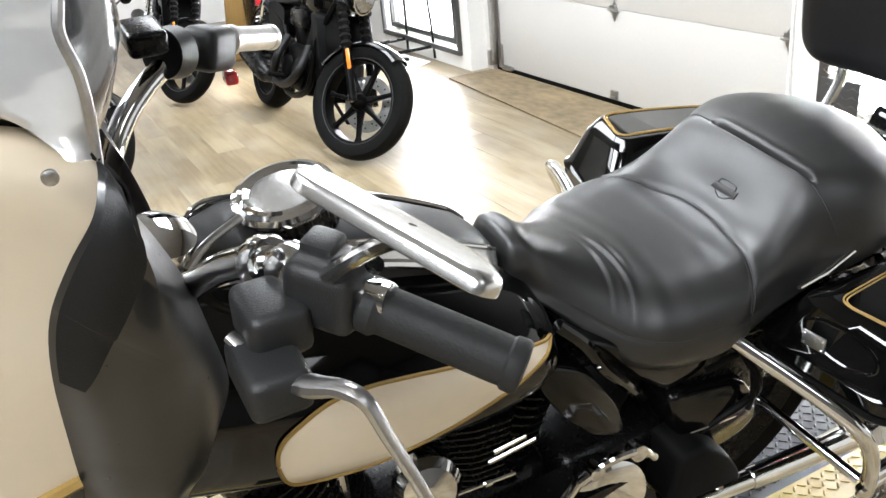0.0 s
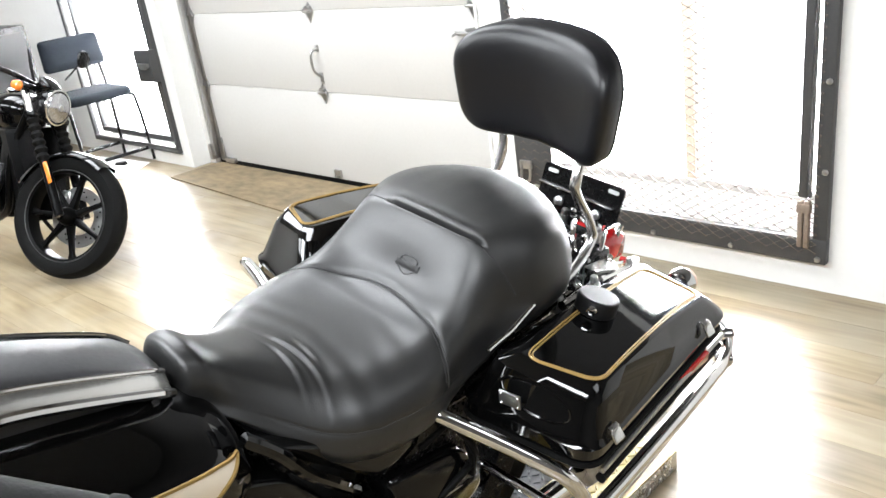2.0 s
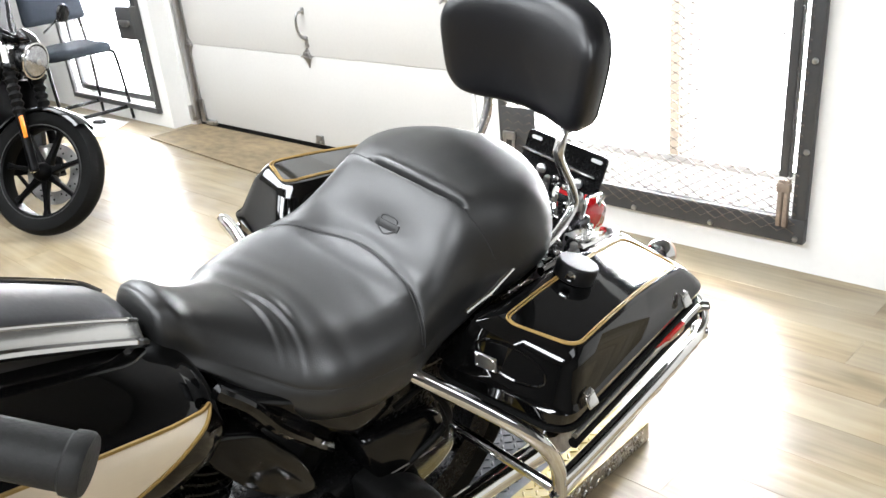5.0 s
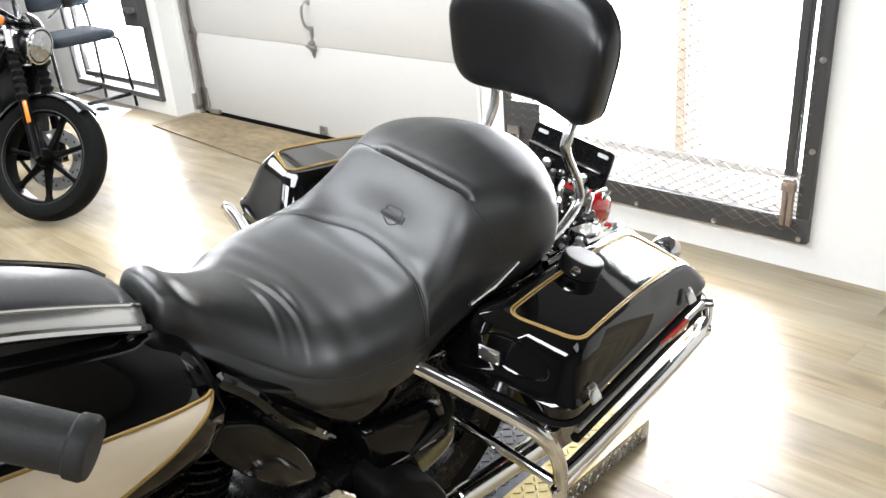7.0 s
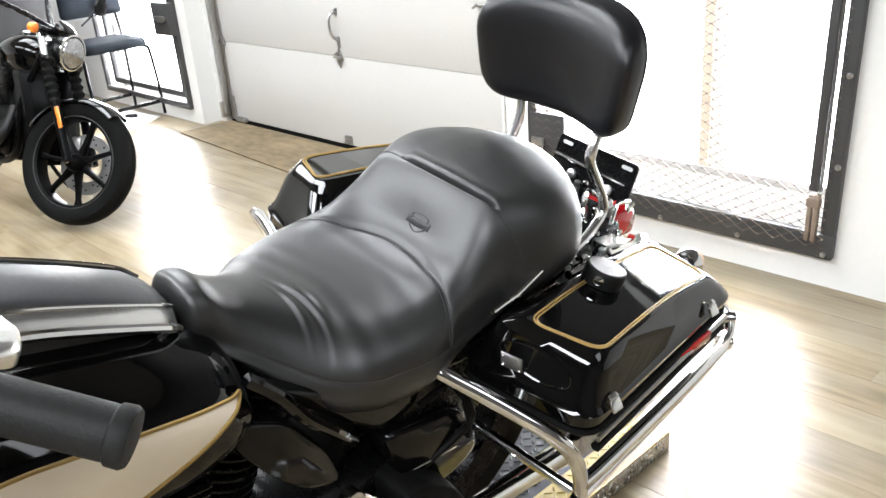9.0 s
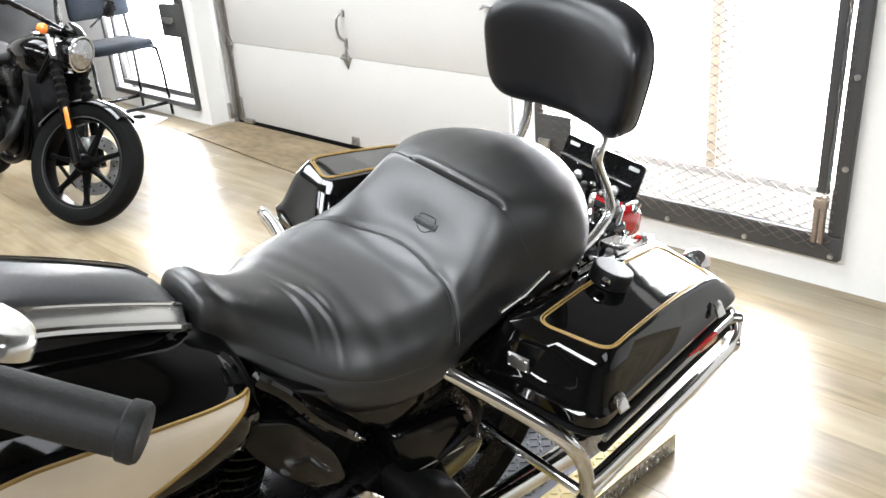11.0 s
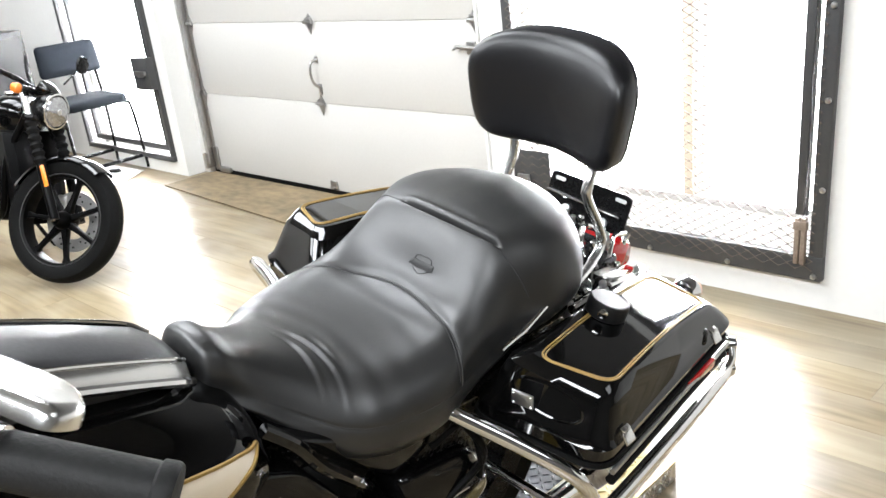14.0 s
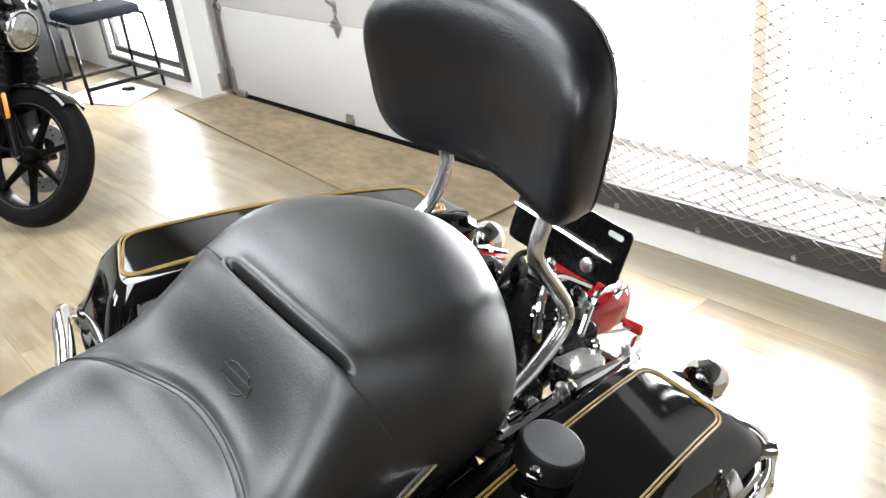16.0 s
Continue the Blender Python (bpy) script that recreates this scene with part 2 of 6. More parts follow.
def plank_material():
    """Vinyl plank: streaky tan to grey-brown grain, each plank with its own tone."""
    m = bpy.data.materials.new("vinyl wood plank")
    m.use_nodes = True
    t = m.node_tree
    p = t.nodes["Principled BSDF"]
    co, ob = t.nodes.new("ShaderNodeTexCoord"), t.nodes.new("ShaderNodeObjectInfo")
    off = t.nodes.new("ShaderNodeVectorMath")
    off.operation = "MULTIPLY_ADD"
    comb = t.nodes.new("ShaderNodeCombineXYZ")
    for n in range(3):
        t.links.new(ob.outputs["Random"], comb.inputs[n])
    off.inputs[1].default_value = (37.0, 53.0, 11.0)
    t.links.new(comb.outputs[0], off.inputs[0]), t.links.new(co.outputs["Object"], off.inputs[2])
    mp = t.nodes.new("ShaderNodeMapping")
    mp.inputs["Scale"].default_value = (1.0, 4.2, 1.0)
    t.links.new(off.outputs[0], mp.inputs[0])
    a, b, c = (t.nodes.new("ShaderNodeTexNoise") for _ in range(3))
    for node, s, d in ((a, 1.6, 3), (b, 6.0, 1.2), (c, 3.0, 2)):
        node.inputs["Scale"].default_value, node.inputs["Detail"].default_value = s, d
        t.links.new((mp if node is not c else off).outputs[0], node.inputs[0])
    a.inputs["Distortion"].default_value = 0.6
    ramp = t.nodes.new("ShaderNodeValToRGB")
    e = ramp.color_ramp.elements
    e[0].position, e[0].color = 0.30, (0.150, 0.112, 0.066, 1)
    e[1].position, e[1].color = 0.72, (0.31, 0.258, 0.175, 1)
    k = e.new(0.5)
    k.color = (0.232, 0.183, 0.112, 1)
    m1 = t.nodes.new("ShaderNodeMath")
    m1.operation = "MULTIPLY_ADD"
    m1.inputs[1].default_value = 0.22
    t.links.new(b.outputs[0], m1.inputs[0]), t.links.new(a.outputs[0], m1.inputs[2])
    thin, streak, m4 = t.nodes.new("ShaderNodeMapping"), t.nodes.new("ShaderNodeTexNoise"), t.nodes.new("ShaderNodeMath")
    thin.inputs["Scale"].default_value = (0.9, 24.0, 1.0)
    streak.inputs["Scale"].default_value, streak.inputs["Detail"].default_value = 2.2, 4
    m4.operation = "MULTIPLY_ADD"
    m4.inputs[1].default_value = 0.42
    t.links.new(off.outputs[0], thin.inputs[0]), t.links.new(thin.outputs[0], streak.inputs[0]), t.links.new(streak.outputs[0], m4.inputs[0])
    t.links.new(m1.outputs[0], m4.inputs[2])
    m2 = t.nodes.new("ShaderNodeMath")
    m2.operation = "MULTIPLY_ADD"
    m2.inputs[1].default_value = 0.11
    t.links.new(ob.outputs["Random"], m2.inputs[0]), t.links.new(m4.outputs[0], m2.inputs[2])
    m3 = t.nodes.new("ShaderNodeMath")
    m3.operation = "SUBTRACT"
    m3.inputs[1].default_value = 0.40
    t.links.new(m2.outputs[0], m3.inputs[0]), t.links.new(m3.outputs[0], ramp.inputs[0])
    grey = t.nodes.new("ShaderNodeMix")
    grey.data_type = "RGBA"
    grey.inputs[7].default_value = (0.265, 0.235, 0.185, 1)
    mr = t.nodes.new("ShaderNodeMapRange")
    mr.inputs[1].default_value, mr.inputs[2].default_value, mr.inputs[4].default_value = 0.45, 0.7, 0.55
    t.links.new(c.outputs[0], mr.inputs[0]), t.links.new(mr.outputs[0], grey.inputs[0])
    t.links.new(ramp.outputs[0], grey.inputs[6]), t.links.new(grey.outputs[2], p.inputs["Base Color"])
    r2 = t.nodes.new("ShaderNodeMapRange")
    r2.inputs[3].default_value, r2.inputs[4].default_value = 0.27, 0.36
    t.links.new(b.outputs[0], r2.inputs[0]), t.links.new(r2.outputs[0], p.inputs["Roughness"])
    p.inputs["Specular IOR Level"].default_value = 0.34
    bp = t.nodes.new("ShaderNodeBump")
    bp.inputs["Strength"].default_value, bp.inputs["Distance"].default_value = 0.02, 0.002
    t.links.new(b.outputs[0], bp.inputs["Height"]), t.links.new(bp.outputs[0], p.inputs["Normal"])
    return m


PLANK = plank_material()

# ---- geometry helpers: a geo is (vertices, faces) ----


def join(*geos):
    v, f = [], []
    for gv, gf in geos:
        k = len(v)
        v.extend(tuple(p) for p in gv)
        f.extend(tuple(i + k for i in face) for face in gf)
    return v, f


def moved(geo, m):
    return [tuple(m @ Vector(p)) for p in geo[0]], geo[1]


def mirrored(geo):
    return [(-x, y, z) for x, y, z in geo[0]], [tuple(reversed(face)) for face in geo[1]]


def bm_geo(bm):
    bm.verts.index_update()
    out = [tuple(v.co) for v in bm.verts], [tuple(v.index for v in f.verts) for f in bm.faces]
    bm.free()
    return out


def box(x, y, z, sx, sy, sz, bevel=0.0, segments=2):
    bm = bmesh.new()
    bmesh.ops.create_cube(bm, size=1.0, matrix=Matrix.LocRotScale((x, y, z), None, (sx, sy, sz)))
    if bevel:
        bmesh.ops.bevel(bm, geom=list(bm.edges), offset=bevel, segments=segments, affect="EDGES", profile=0.5)
    return bm_geo(bm)


def smooth_path(points, per=6, closed=False):
    pts = [Vector(p) for p in points]
    n = len(pts)
    out = []
    for i in range(n if closed else n - 1):
        a, b = pts[i], pts[(i + 1) % n]
        pa = pts[i - 1] if (i or closed) else a * 2 - b
        nb = pts[(i + 2) % n] if (closed or i + 2 < n) else b * 2 - a
        for k in range(per):
            s = k / per
            out.append(0.5 * ((2 * a) + (b - pa) * s + (2 * pa - 5 * a + 4 * b - nb) * s * s + (3 * a - pa - 3 * b + nb) * s**3))
    if not closed:
        out.append(pts[-1])
    return out


def tube(points, radius, sides=12, per=6, closed=False, caps=True, squash=1.0):
    """A round bar along a smoothed path; radius is one number or one for each given point."""
    path = smooth_path(points, per, closed) if per > 1 else [Vector(p) for p in points]
    n = len(path)
    given = [radius] * len(points) if isinstance(radius, (int, float)) else list(radius)
    if closed:
        given = given + given[:1]
    rad = np.interp(np.linspace(0, len(given) - 1, n + (1 if closed else 0)), range(len(given)), given).tolist()
    verts, faces = [], []
    tangent = lambda i: ((path[(i + 1) % n] if (closed or i + 1 < n) else path[i]) - (path[i - 1] if (closed or i) else path[i])).normalized()
    t0 = tangent(0)
    up = Vector((0, 0, 1)) if abs(t0.z) < 0.9 else Vector((1, 0, 0))
    side = t0.cross(up).normalized()
    for i in range(n):
        t = tangent(i)
        side = (side - t * side.dot(t)).normalized()
        over = t.cross(side)
        for k in range(sides):
            a = 2 * math.pi * k / sides
            verts.append(tuple(path[i] + rad[i] * (math.cos(a) * side + squash * math.sin(a) * over)))
    for i in range(n if closed else n - 1):
        for k in range(sides):
            a, b = i * sides, ((i + 1) % n) * sides
            faces.append((a + k, a + (k + 1) % sides, b + (k + 1) % sides, b + k))
    if caps and not closed:
        faces.append(tuple(reversed(range(sides))))
        faces.append(tuple(range((n - 1) * sides, n * sides)))
    return verts, faces


def loft(rings, closed_ring=True, cap_start=False, cap_end=False):
    n = len(rings[0])
    verts = [tuple(p) for r in rings for p in r]
    faces = []
    for i in range(len(rings) - 1):
        for k in range(n if closed_ring else n - 1):
            a, b, k2 = i * n, (i + 1) * n, (k + 1) % n
            faces.append((a + k, a + k2, b + k2, b + k))
    if cap_start:
        faces.append(tuple(reversed(range(n))))
    if cap_end:
        faces.append(tuple(range((len(rings) - 1) * n, len(rings) * n)))
    return verts, faces


def lathe(profile, sides=32, ring=False):
    """A body of revolution about z from (radius, z) pairs; a ring closes its profile on itself."""
    if ring:
        profile = list(profile) + [profile[0]]
    rings = [[(r * math.cos(2 * math.pi * k / sides), r * math.sin(2 * math.pi * k / sides), z) for k in range(sides)] for r, z in profile]
    return loft(rings, True, not ring, not ring)


def along(a, b):
    """The matrix that lays a z-axis body from a towards b."""
    d = Vector(b) - Vector(a)
    return Matrix.Translation(a) @ d.to_track_quat("Z", "Y").to_matrix().to_4x4()


def rounded(corners, radius, per=5):
    """A ring with rounded corners through the given corners."""
    out, n = [], len(corners)
    pts = [Vector(c) for c in corners]
    for i in range(n):
        a, p, b = pts[i - 1], pts[i], pts[(i + 1) % n]
        u, v = (a - p), (b - p)
        ra = min(radius, u.length * 0.45, v.length * 0.45)
        s, e = p + u.normalized() * ra, p + v.normalized() * ra
        for k in range(per + 1):
            w = k / per
            out.append((1 - w) ** 2 * s + 2 * w * (1 - w) * p + w * w * e)
    return out


def inset(ring, d, lift=0.0):
    c = sum((Vector(p) for p in ring), Vector()) / len(ring)
    out = []
    for p in ring:
        v = Vector(p) - c
        out.append(c + v * max(0.0, 1 - d / max(v.length, 1e-6)) + Vector((0, 0, lift)))
    return out


def slab(outline, depth):
    """A plate: a flat outline and its copy moved by depth."""
    d = Vector(depth)
    n = len(outline)
    verts = [tuple(p) for p in outline] + [tuple(Vector(p) + d) for p in outline]
    faces = [tuple(range(n)), tuple(reversed(range(n, 2 * n)))]
    faces += [(k, n + k, n + (k + 1) % n, (k + 1) % n) for k in range(n)]
    return verts, faces


def make_mesh(name, geo, mat, sharp=35):
    me = bpy.data.meshes.new(name)
    me.from_pydata([tuple(v) for v in geo[0]], [], geo[1])
    bm = bmesh.new()
    bm.from_mesh(me)
    bmesh.ops.recalc_face_normals(bm, faces=bm.faces)
    for e in bm.edges:
        e.smooth = len(e.link_faces) == 2 and e.calc_face_angle(0) < radians(sharp)
    for f in bm.faces:
        f.smooth = True
    bm.to_mesh(me)
    bm.free()
    me.materials.append(mat)
    return me


def part(name, geo, mat, parent=None, label="", sharp=35):
    ob = new(name, make_mesh(name, geo, mat, sharp))
    if parent is not None:
        ob.parent = parent
    return tagged(ob, label) if label else ob


def thing(name, geo, mat, label, category, kind="", m=None, sharp=35, group=""):
    ob = part(name, geo, mat, None, "", sharp)
    if m is not None:
        ob.matrix_world = m
    return tagged(ob, label, category, group, kind)


def root(name, label, category, m, group="", kind=""):
    ob = new(name)
    ob.matrix_world = m
    return tagged(ob, label, category, group, kind)

# ---- room ----
WALL_Y, DOOR_Y, CEIL_Z = 2.682, 2.838, 3.2
WEST, EAST, SOUTH = -8.6, 4.4, -5.4
LW = WIN_L   # left barred door: x0 x1 z0 z1
RW = WIN_R  # right barred door
GD = (-4.80, -2.185, 0.0, 2.30)     # garage door opening
THICK = 0.22


def wall_box(x0, x1, z0, z1, y0=WALL_Y, y1=WALL_Y + THICK):
    return box((x0 + x1) / 2, (y0 + y1) / 2, (z0 + z1) / 2, x1 - x0, y1 - y0, z1 - z0)


UPPER = 1.36  # above this height the unseen wall is darkened to keep lid reflections dark
north = join(
    wall_box(WEST, LW[0], 0, CEIL_Z), wall_box(LW[0], LW[1], 0, LW[2]), wall_box(LW[0], LW[1], LW[3], CEIL_Z),
    wall_box(LW[1], GD[0], 0, CEIL_Z), wall_box(GD[0], GD[1], GD[3], CEIL_Z), wall_box(GD[1], RW[0], 0, UPPER),
    wall_box(RW[0], RW[1], 0, RW[2]), wall_box(RW[0], RW[1], RW[3], UPPER), wall_box(RW[1], EAST, 0, UPPER))
tagged(part("wall_north", north, WALL), "white painted wall with two barred openings", "wall", kind="structure")
tagged(part("wall_north_upper", wall_box(GD[1], EAST, UPPER, CEIL_Z), DIMWALL), "unseen upper wall, darkened for the lid reflections", "wall", kind="structure")
# South and east walls are unseen; their dark colour dims reflections in black parts.
tagged(part("wall_south", box((WEST + EAST) / 2, SOUTH - 0.1, CEIL_Z / 2, EAST - WEST, 0.2, CEIL_Z), DIMWALL), "unseen wall behind the showroom, kept dark", "wall", kind="structure")
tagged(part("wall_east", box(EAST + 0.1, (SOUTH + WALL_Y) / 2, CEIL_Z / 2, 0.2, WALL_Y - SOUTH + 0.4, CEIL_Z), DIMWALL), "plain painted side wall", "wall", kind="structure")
tagged(part("wall_west", box(WEST - 0.1, (SOUTH + WALL_Y) / 2, CEIL_Z / 2, 0.2, WALL_Y - SOUTH + 0.4, CEIL_Z), WALL), "plain painted side wall", "wall", kind="structure")
tagged(part("ceiling", box((WEST + EAST) / 2, (SOUTH + WALL_Y) / 2, CEIL_Z + 0.1, EAST - WEST + 0.4, WALL_Y - SOUTH + 0.8, 0.2), CEIL), "flat painted ceiling", "ceiling", kind="structure")
floor = tagged(part("floor", box((WEST + EAST) / 2, (SOUTH + WALL_Y) / 2, -0.055, EAST - WEST + 0.4, WALL_Y - SOUTH + 0.8, 0.1), RUBBER), "floor of wood-look vinyl planks", "floor", kind="structure")
tagged(part("ground", box(-2.5, 22.9, -0.12, 80, 40, 0.1), PAPER), "pale ground outside the doors", "ground", kind="structure")
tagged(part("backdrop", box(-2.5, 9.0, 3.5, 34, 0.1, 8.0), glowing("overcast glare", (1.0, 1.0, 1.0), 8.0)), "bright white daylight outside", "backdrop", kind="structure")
for lx, ly, _ in ASSUMED_LAMPS:
    lamp = root("ceiling_lamp", "assumed ceiling light panel, out of view", "ceiling lamp", pose(lx, ly, CEIL_Z), "ceiling lamps")
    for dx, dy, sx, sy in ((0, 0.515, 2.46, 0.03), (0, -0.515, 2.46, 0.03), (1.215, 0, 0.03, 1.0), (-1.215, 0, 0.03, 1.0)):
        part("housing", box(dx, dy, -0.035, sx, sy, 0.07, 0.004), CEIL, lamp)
    part("reflector", box(0, 0, -0.006, 2.39, 0.99, 0.008, 0.002), PAPER, lamp, "assumed white reflector")

# garage door of wide panels
door = tagged(part("garage_door_panel_base", box((GD[0] + GD[1]) / 2, DOOR_Y + 0.045, 1.15, GD[1] - GD[0] + 0.1, 0.03, 2.34), DOORPAINT), kind="structure")
door.name = "garage_door"
tagged(door, "closed off-white sectional garage door", "garage door")
SECTIONS = [(0.03, 0.5132), (0.5148, 0.9392), (0.9408, 1.4012), (1.4028, 1.8612), (1.8628, 2.31)]
for z0, z1 in SECTIONS:
    part("panel", box((GD[0] + GD[1]) / 2, DOOR_Y + 0.012, (z0 + z1) / 2, GD[1] - GD[0] + 0.06, 0.036, z1 - z0, 0.002), DOORPAINT, door)
part("bottom_seal", box((GD[0] + GD[1]) / 2, DOOR_Y + 0.008, 0.016, GD[1] - GD[0] + 0.04, 0.03, 0.028, 0.006), RUBBER, door, "black rubber bottom seal")


def hinge_plate(x, z, drop=0.062, up=0.045):
    """Pressed steel hinge leaf with a pointed tail and a pin."""
    y = DOOR_Y - 0.008
    out = [(x - 0.032, y, z), (x - 0.012, y, z - drop * 0.6), (x, y, z - drop), (x + 0.012, y, z - drop * 0.6), (x + 0.032, y, z),
           (x + 0.014, y, z + up * 0.6), (x, y, z + up), (x - 0.014, y, z + up * 0.6)]
    pin = tube([(x - 0.035, y - 0.012, z), (x + 0.035, y - 0.012, z)], 0.009, 10, 1)
    return join(slab(out, (0, -0.004, 0)), pin, box(x, y - 0.008, z + 0.012, 0.045, 0.018, 0.02, 0.003))


for hx in (-4.66, -3.49, -2.345):
    for hz in (0.514, 0.94, 1.402):
        part("hinge", hinge_plate(hx, hz), STEEL, door, "galvanised steel hinge")
grab = tube([(-3.484, DOOR_Y - 0.01, 0.745), (-3.486, DOOR_Y - 0.045, 0.735), (-3.488, DOOR_Y - 0.055, 0.68), (-3.487, DOOR_Y - 0.045, 0.63), (-3.486, DOOR_Y - 0.012, 0.60), (-3.486, DOOR_Y - 0.012, 0.575)], 0.0075, 10)
part("lift_handle", join(grab, box(-3.484, DOOR_Y - 0.008, 0.748, 0.026, 0.006, 0.036, 0.003), box(-3.486, DOOR_Y - 0.008, 0.59, 0.03, 0.006, 0.06, 0.003)), STEEL, door, "bent steel pull handle")
part("bottom_bracket", join(box(-3.49, DOOR_Y - 0.014, 0.062, 0.055, 0.016, 0.045, 0.004), box(-3.49, DOOR_Y - 0.026, 0.048, 0.035, 0.012, 0.012, 0.002)), STEEL, door)
part("corner_bracket", join(box(-4.655, DOOR_Y - 0.016, 0.10, 0.05, 0.012, 0.15, 0.003), box(-4.565, DOOR_Y - 0.02, 0.034, 0.10, 0.03, 0.03, 0.006)), STEEL, door, "grey corner bracket with roller")
part("slide_bolt", join(tube([(-2.465, DOOR_Y - 0.02, 0.826), (-2.315, DOOR_Y - 0.02, 0.818)], 0.008, 10, 1), box(-2.375, DOOR_Y - 0.012, 0.820, 0.05, 0.02, 0.055, 0.004), tube([(-2.455, DOOR_Y - 0.02, 0.826), (-2.455, DOOR_Y - 0.05, 0.815)], 0.006, 8, 1)), STEEL, door, "steel slide bolt")
track = join(box(-4.690, DOOR_Y - 0.035, 1.17, 0.012, 0.055, 2.2, 0.002), box(-4.674, DOOR_Y - 0.010, 1.17, 0.03, 0.006, 2.2), box(-4.682, DOOR_Y - 0.06, 1.17, 0.03, 0.006, 2.2),
             box(-4.705, DOOR_Y - 0.04, 0.09, 0.03, 0.07, 0.10, 0.004))
tagged(part("door_track", track, STEEL), "galvanised vertical door track", "door track", kind="structure")
jamb_trim = join(box(-4.756, DOOR_Y - 0.020, 1.15, 0.088, 0.030, 2.3, 0.003), box(-4.716, DOOR_Y - 0.040, 1.15, 0.012, 0.012, 2.3), box(-2.247, DOOR_Y - 0.020, 1.15, 0.130, 0.030, 2.3, 0.003), box(-2.308, DOOR_Y - 0.040, 1.15, 0.012, 0.012, 2.3))
tagged(part("trim", jamb_trim, WALL), "painted jamb stop beside the garage door", "trim", kind="structure")


def diamond_mesh(x0, x1, z0, z1, y, pitch_x=0.055, pitch_z=0.0165, w=0.0013):
    """Expanded metal: a lattice of diamond strands, slightly raised at the knots."""
    verts, faces = [], []
    nx, nz = int((x1 - x0) / pitch_x), int((z1 - z0) / pitch_z)

    def strand(a, b):
        k = len(verts)
        d = (Vector(b) - Vector(a)).normalized()
        n = d.cross(Vector((0, 1, 0))) * w * 0.5
        o = Vector((0, 0.0016, 0))
        a, b = Vector(a), Vector(b)
        for p, g in ((a, 3.2), ((a * 3 + b) / 4, 1.0), ((a + b * 3) / 4, 1.0), (b, 3.2)):
            verts.extend(tuple(q) for q in (p + n * g + o, p - n * g + o, p - n * g - o, p + n * g - o))
        for s in (0, 4, 8):
            for i in range(4):
                faces.append((k + s + i, k + s + (i + 1) % 4, k + s + 4 + (i + 1) % 4, k + s + 4 + i))

    for j in range(nz + 1):
        for i in range(nx + 1):
            xa = x0 + (i + (0.5 if j % 2 else 0)) * pitch_x
            za = z0 + j * pitch_z
            if j < nz:
                for s in (-0.5, 0.5):
                    xb = xa + s * pitch_x
                    if x0 <= xb <= x1 and x0 <= xa <= x1:
                        strand((xa, y, za), (xb, y + 0.0025 * (1 if j % 2 else -1), za + pitch_z))
    return verts, faces


def barred_door(name, w, label, bar, fr, mesh):
    """Steel-framed security gate with expanded metal, in front of a pale sash with glass."""
    x0, x1, z0, z1 = w
    gate = root(name, label, "security door", Matrix(), kind="structure")
    y = WALL_Y - 0.012
    for n, b in (("frame_rail", (x0, x1, z0, z0 + fr)), ("frame_rail", (x0, x1, z1 - fr, z1)), ("frame_stile", (x0, x0 + bar, z0 + fr, z1 - fr)), ("frame_stile", (x1 - bar, x1, z0 + fr, z1 - fr))):
        part(n, box((b[0] + b[1]) / 2, y, (b[2] + b[3]) / 2, b[1] - b[0], 0.03, b[3] - b[2], 0.004), FRAME, gate)
    if mesh:
        part("mesh_panel", diamond_mesh(x0 + bar - 0.02, x1 - bar + 0.02, z0 + fr - 0.048, z1 - fr + 0.02, y - 0.019), MESH, gate, "expanded metal mesh")
    sash_y = WALL_Y + 0.13
    mid = (x0 + x1) / 2
    bars = [(x0, x1, z1 - 0.06, z1), (x0, x0 + 0.05, z0, z1), (x1 - 0.05, x1, z0, z1)]
    bars += [(x0, x1, z0, 0.278), (-1.340, -1.246, 0.278, z1 - 0.06)] if mesh else [(x0, x1, z0, z0 + 0.04)]
    for b in bars:
        part("sash_bar", box((b[0] + b[1]) / 2, sash_y, (b[2] + b[3]) / 2, b[1] - b[0], 0.04, b[3] - b[2], 0.003), SASH, gate)
    if mesh:
        for b, bead in (((x0 + 0.05, x1 - 0.05, 0.272, 0.302), BEAD), ((-1.346, -1.306, 0.302, z1 - 0.06), BEAD_WARM)):
            part("sash_bead", box((b[0] + b[1]) / 2, sash_y - 0.024, (b[2] + b[3]) / 2, b[1] - b[0], 0.012, b[3] - b[2], 0.003), bead, gate, "glazing bead, shade put into its colour")
    pane = part("pane", box(mid, sash_y, (z0 + z1) / 2, x1 - x0 - 0.09, 0.005, z1 - z0 - 0.1), GLASS, gate)
    pane.visible_shadow = False
    return gate


win_r = barred_door("window_1", RW, "dark steel gate with expanded metal mesh in a white wall", 0.045, 0.085, True)
win_l = barred_door("window_2", LW, "dark steel double frame with a lock box in a bright opening", 0.032, 0.035, False)


def bolt_head(x, y, z, r=0.010):
    return moved(lathe([(r, 0), (r, 0.003), (r * 0.8, 0.007), (r * 0.3, 0.0085)], 14), along((x, y, z), (x, y - 1, z)))


for bx, bz in ((-1.108, 0.123), (-1.415, 0.121), (-1.725, 0.121), (-0.810, 0.124), (-0.800, 0.709), (-0.799, 0.423), (-0.802, 0.99), (-0.802, 1.20)):
    part("bolt", bolt_head(bx, WALL_Y - 0.027, bz), STEEL, win_r, "round bolt head")
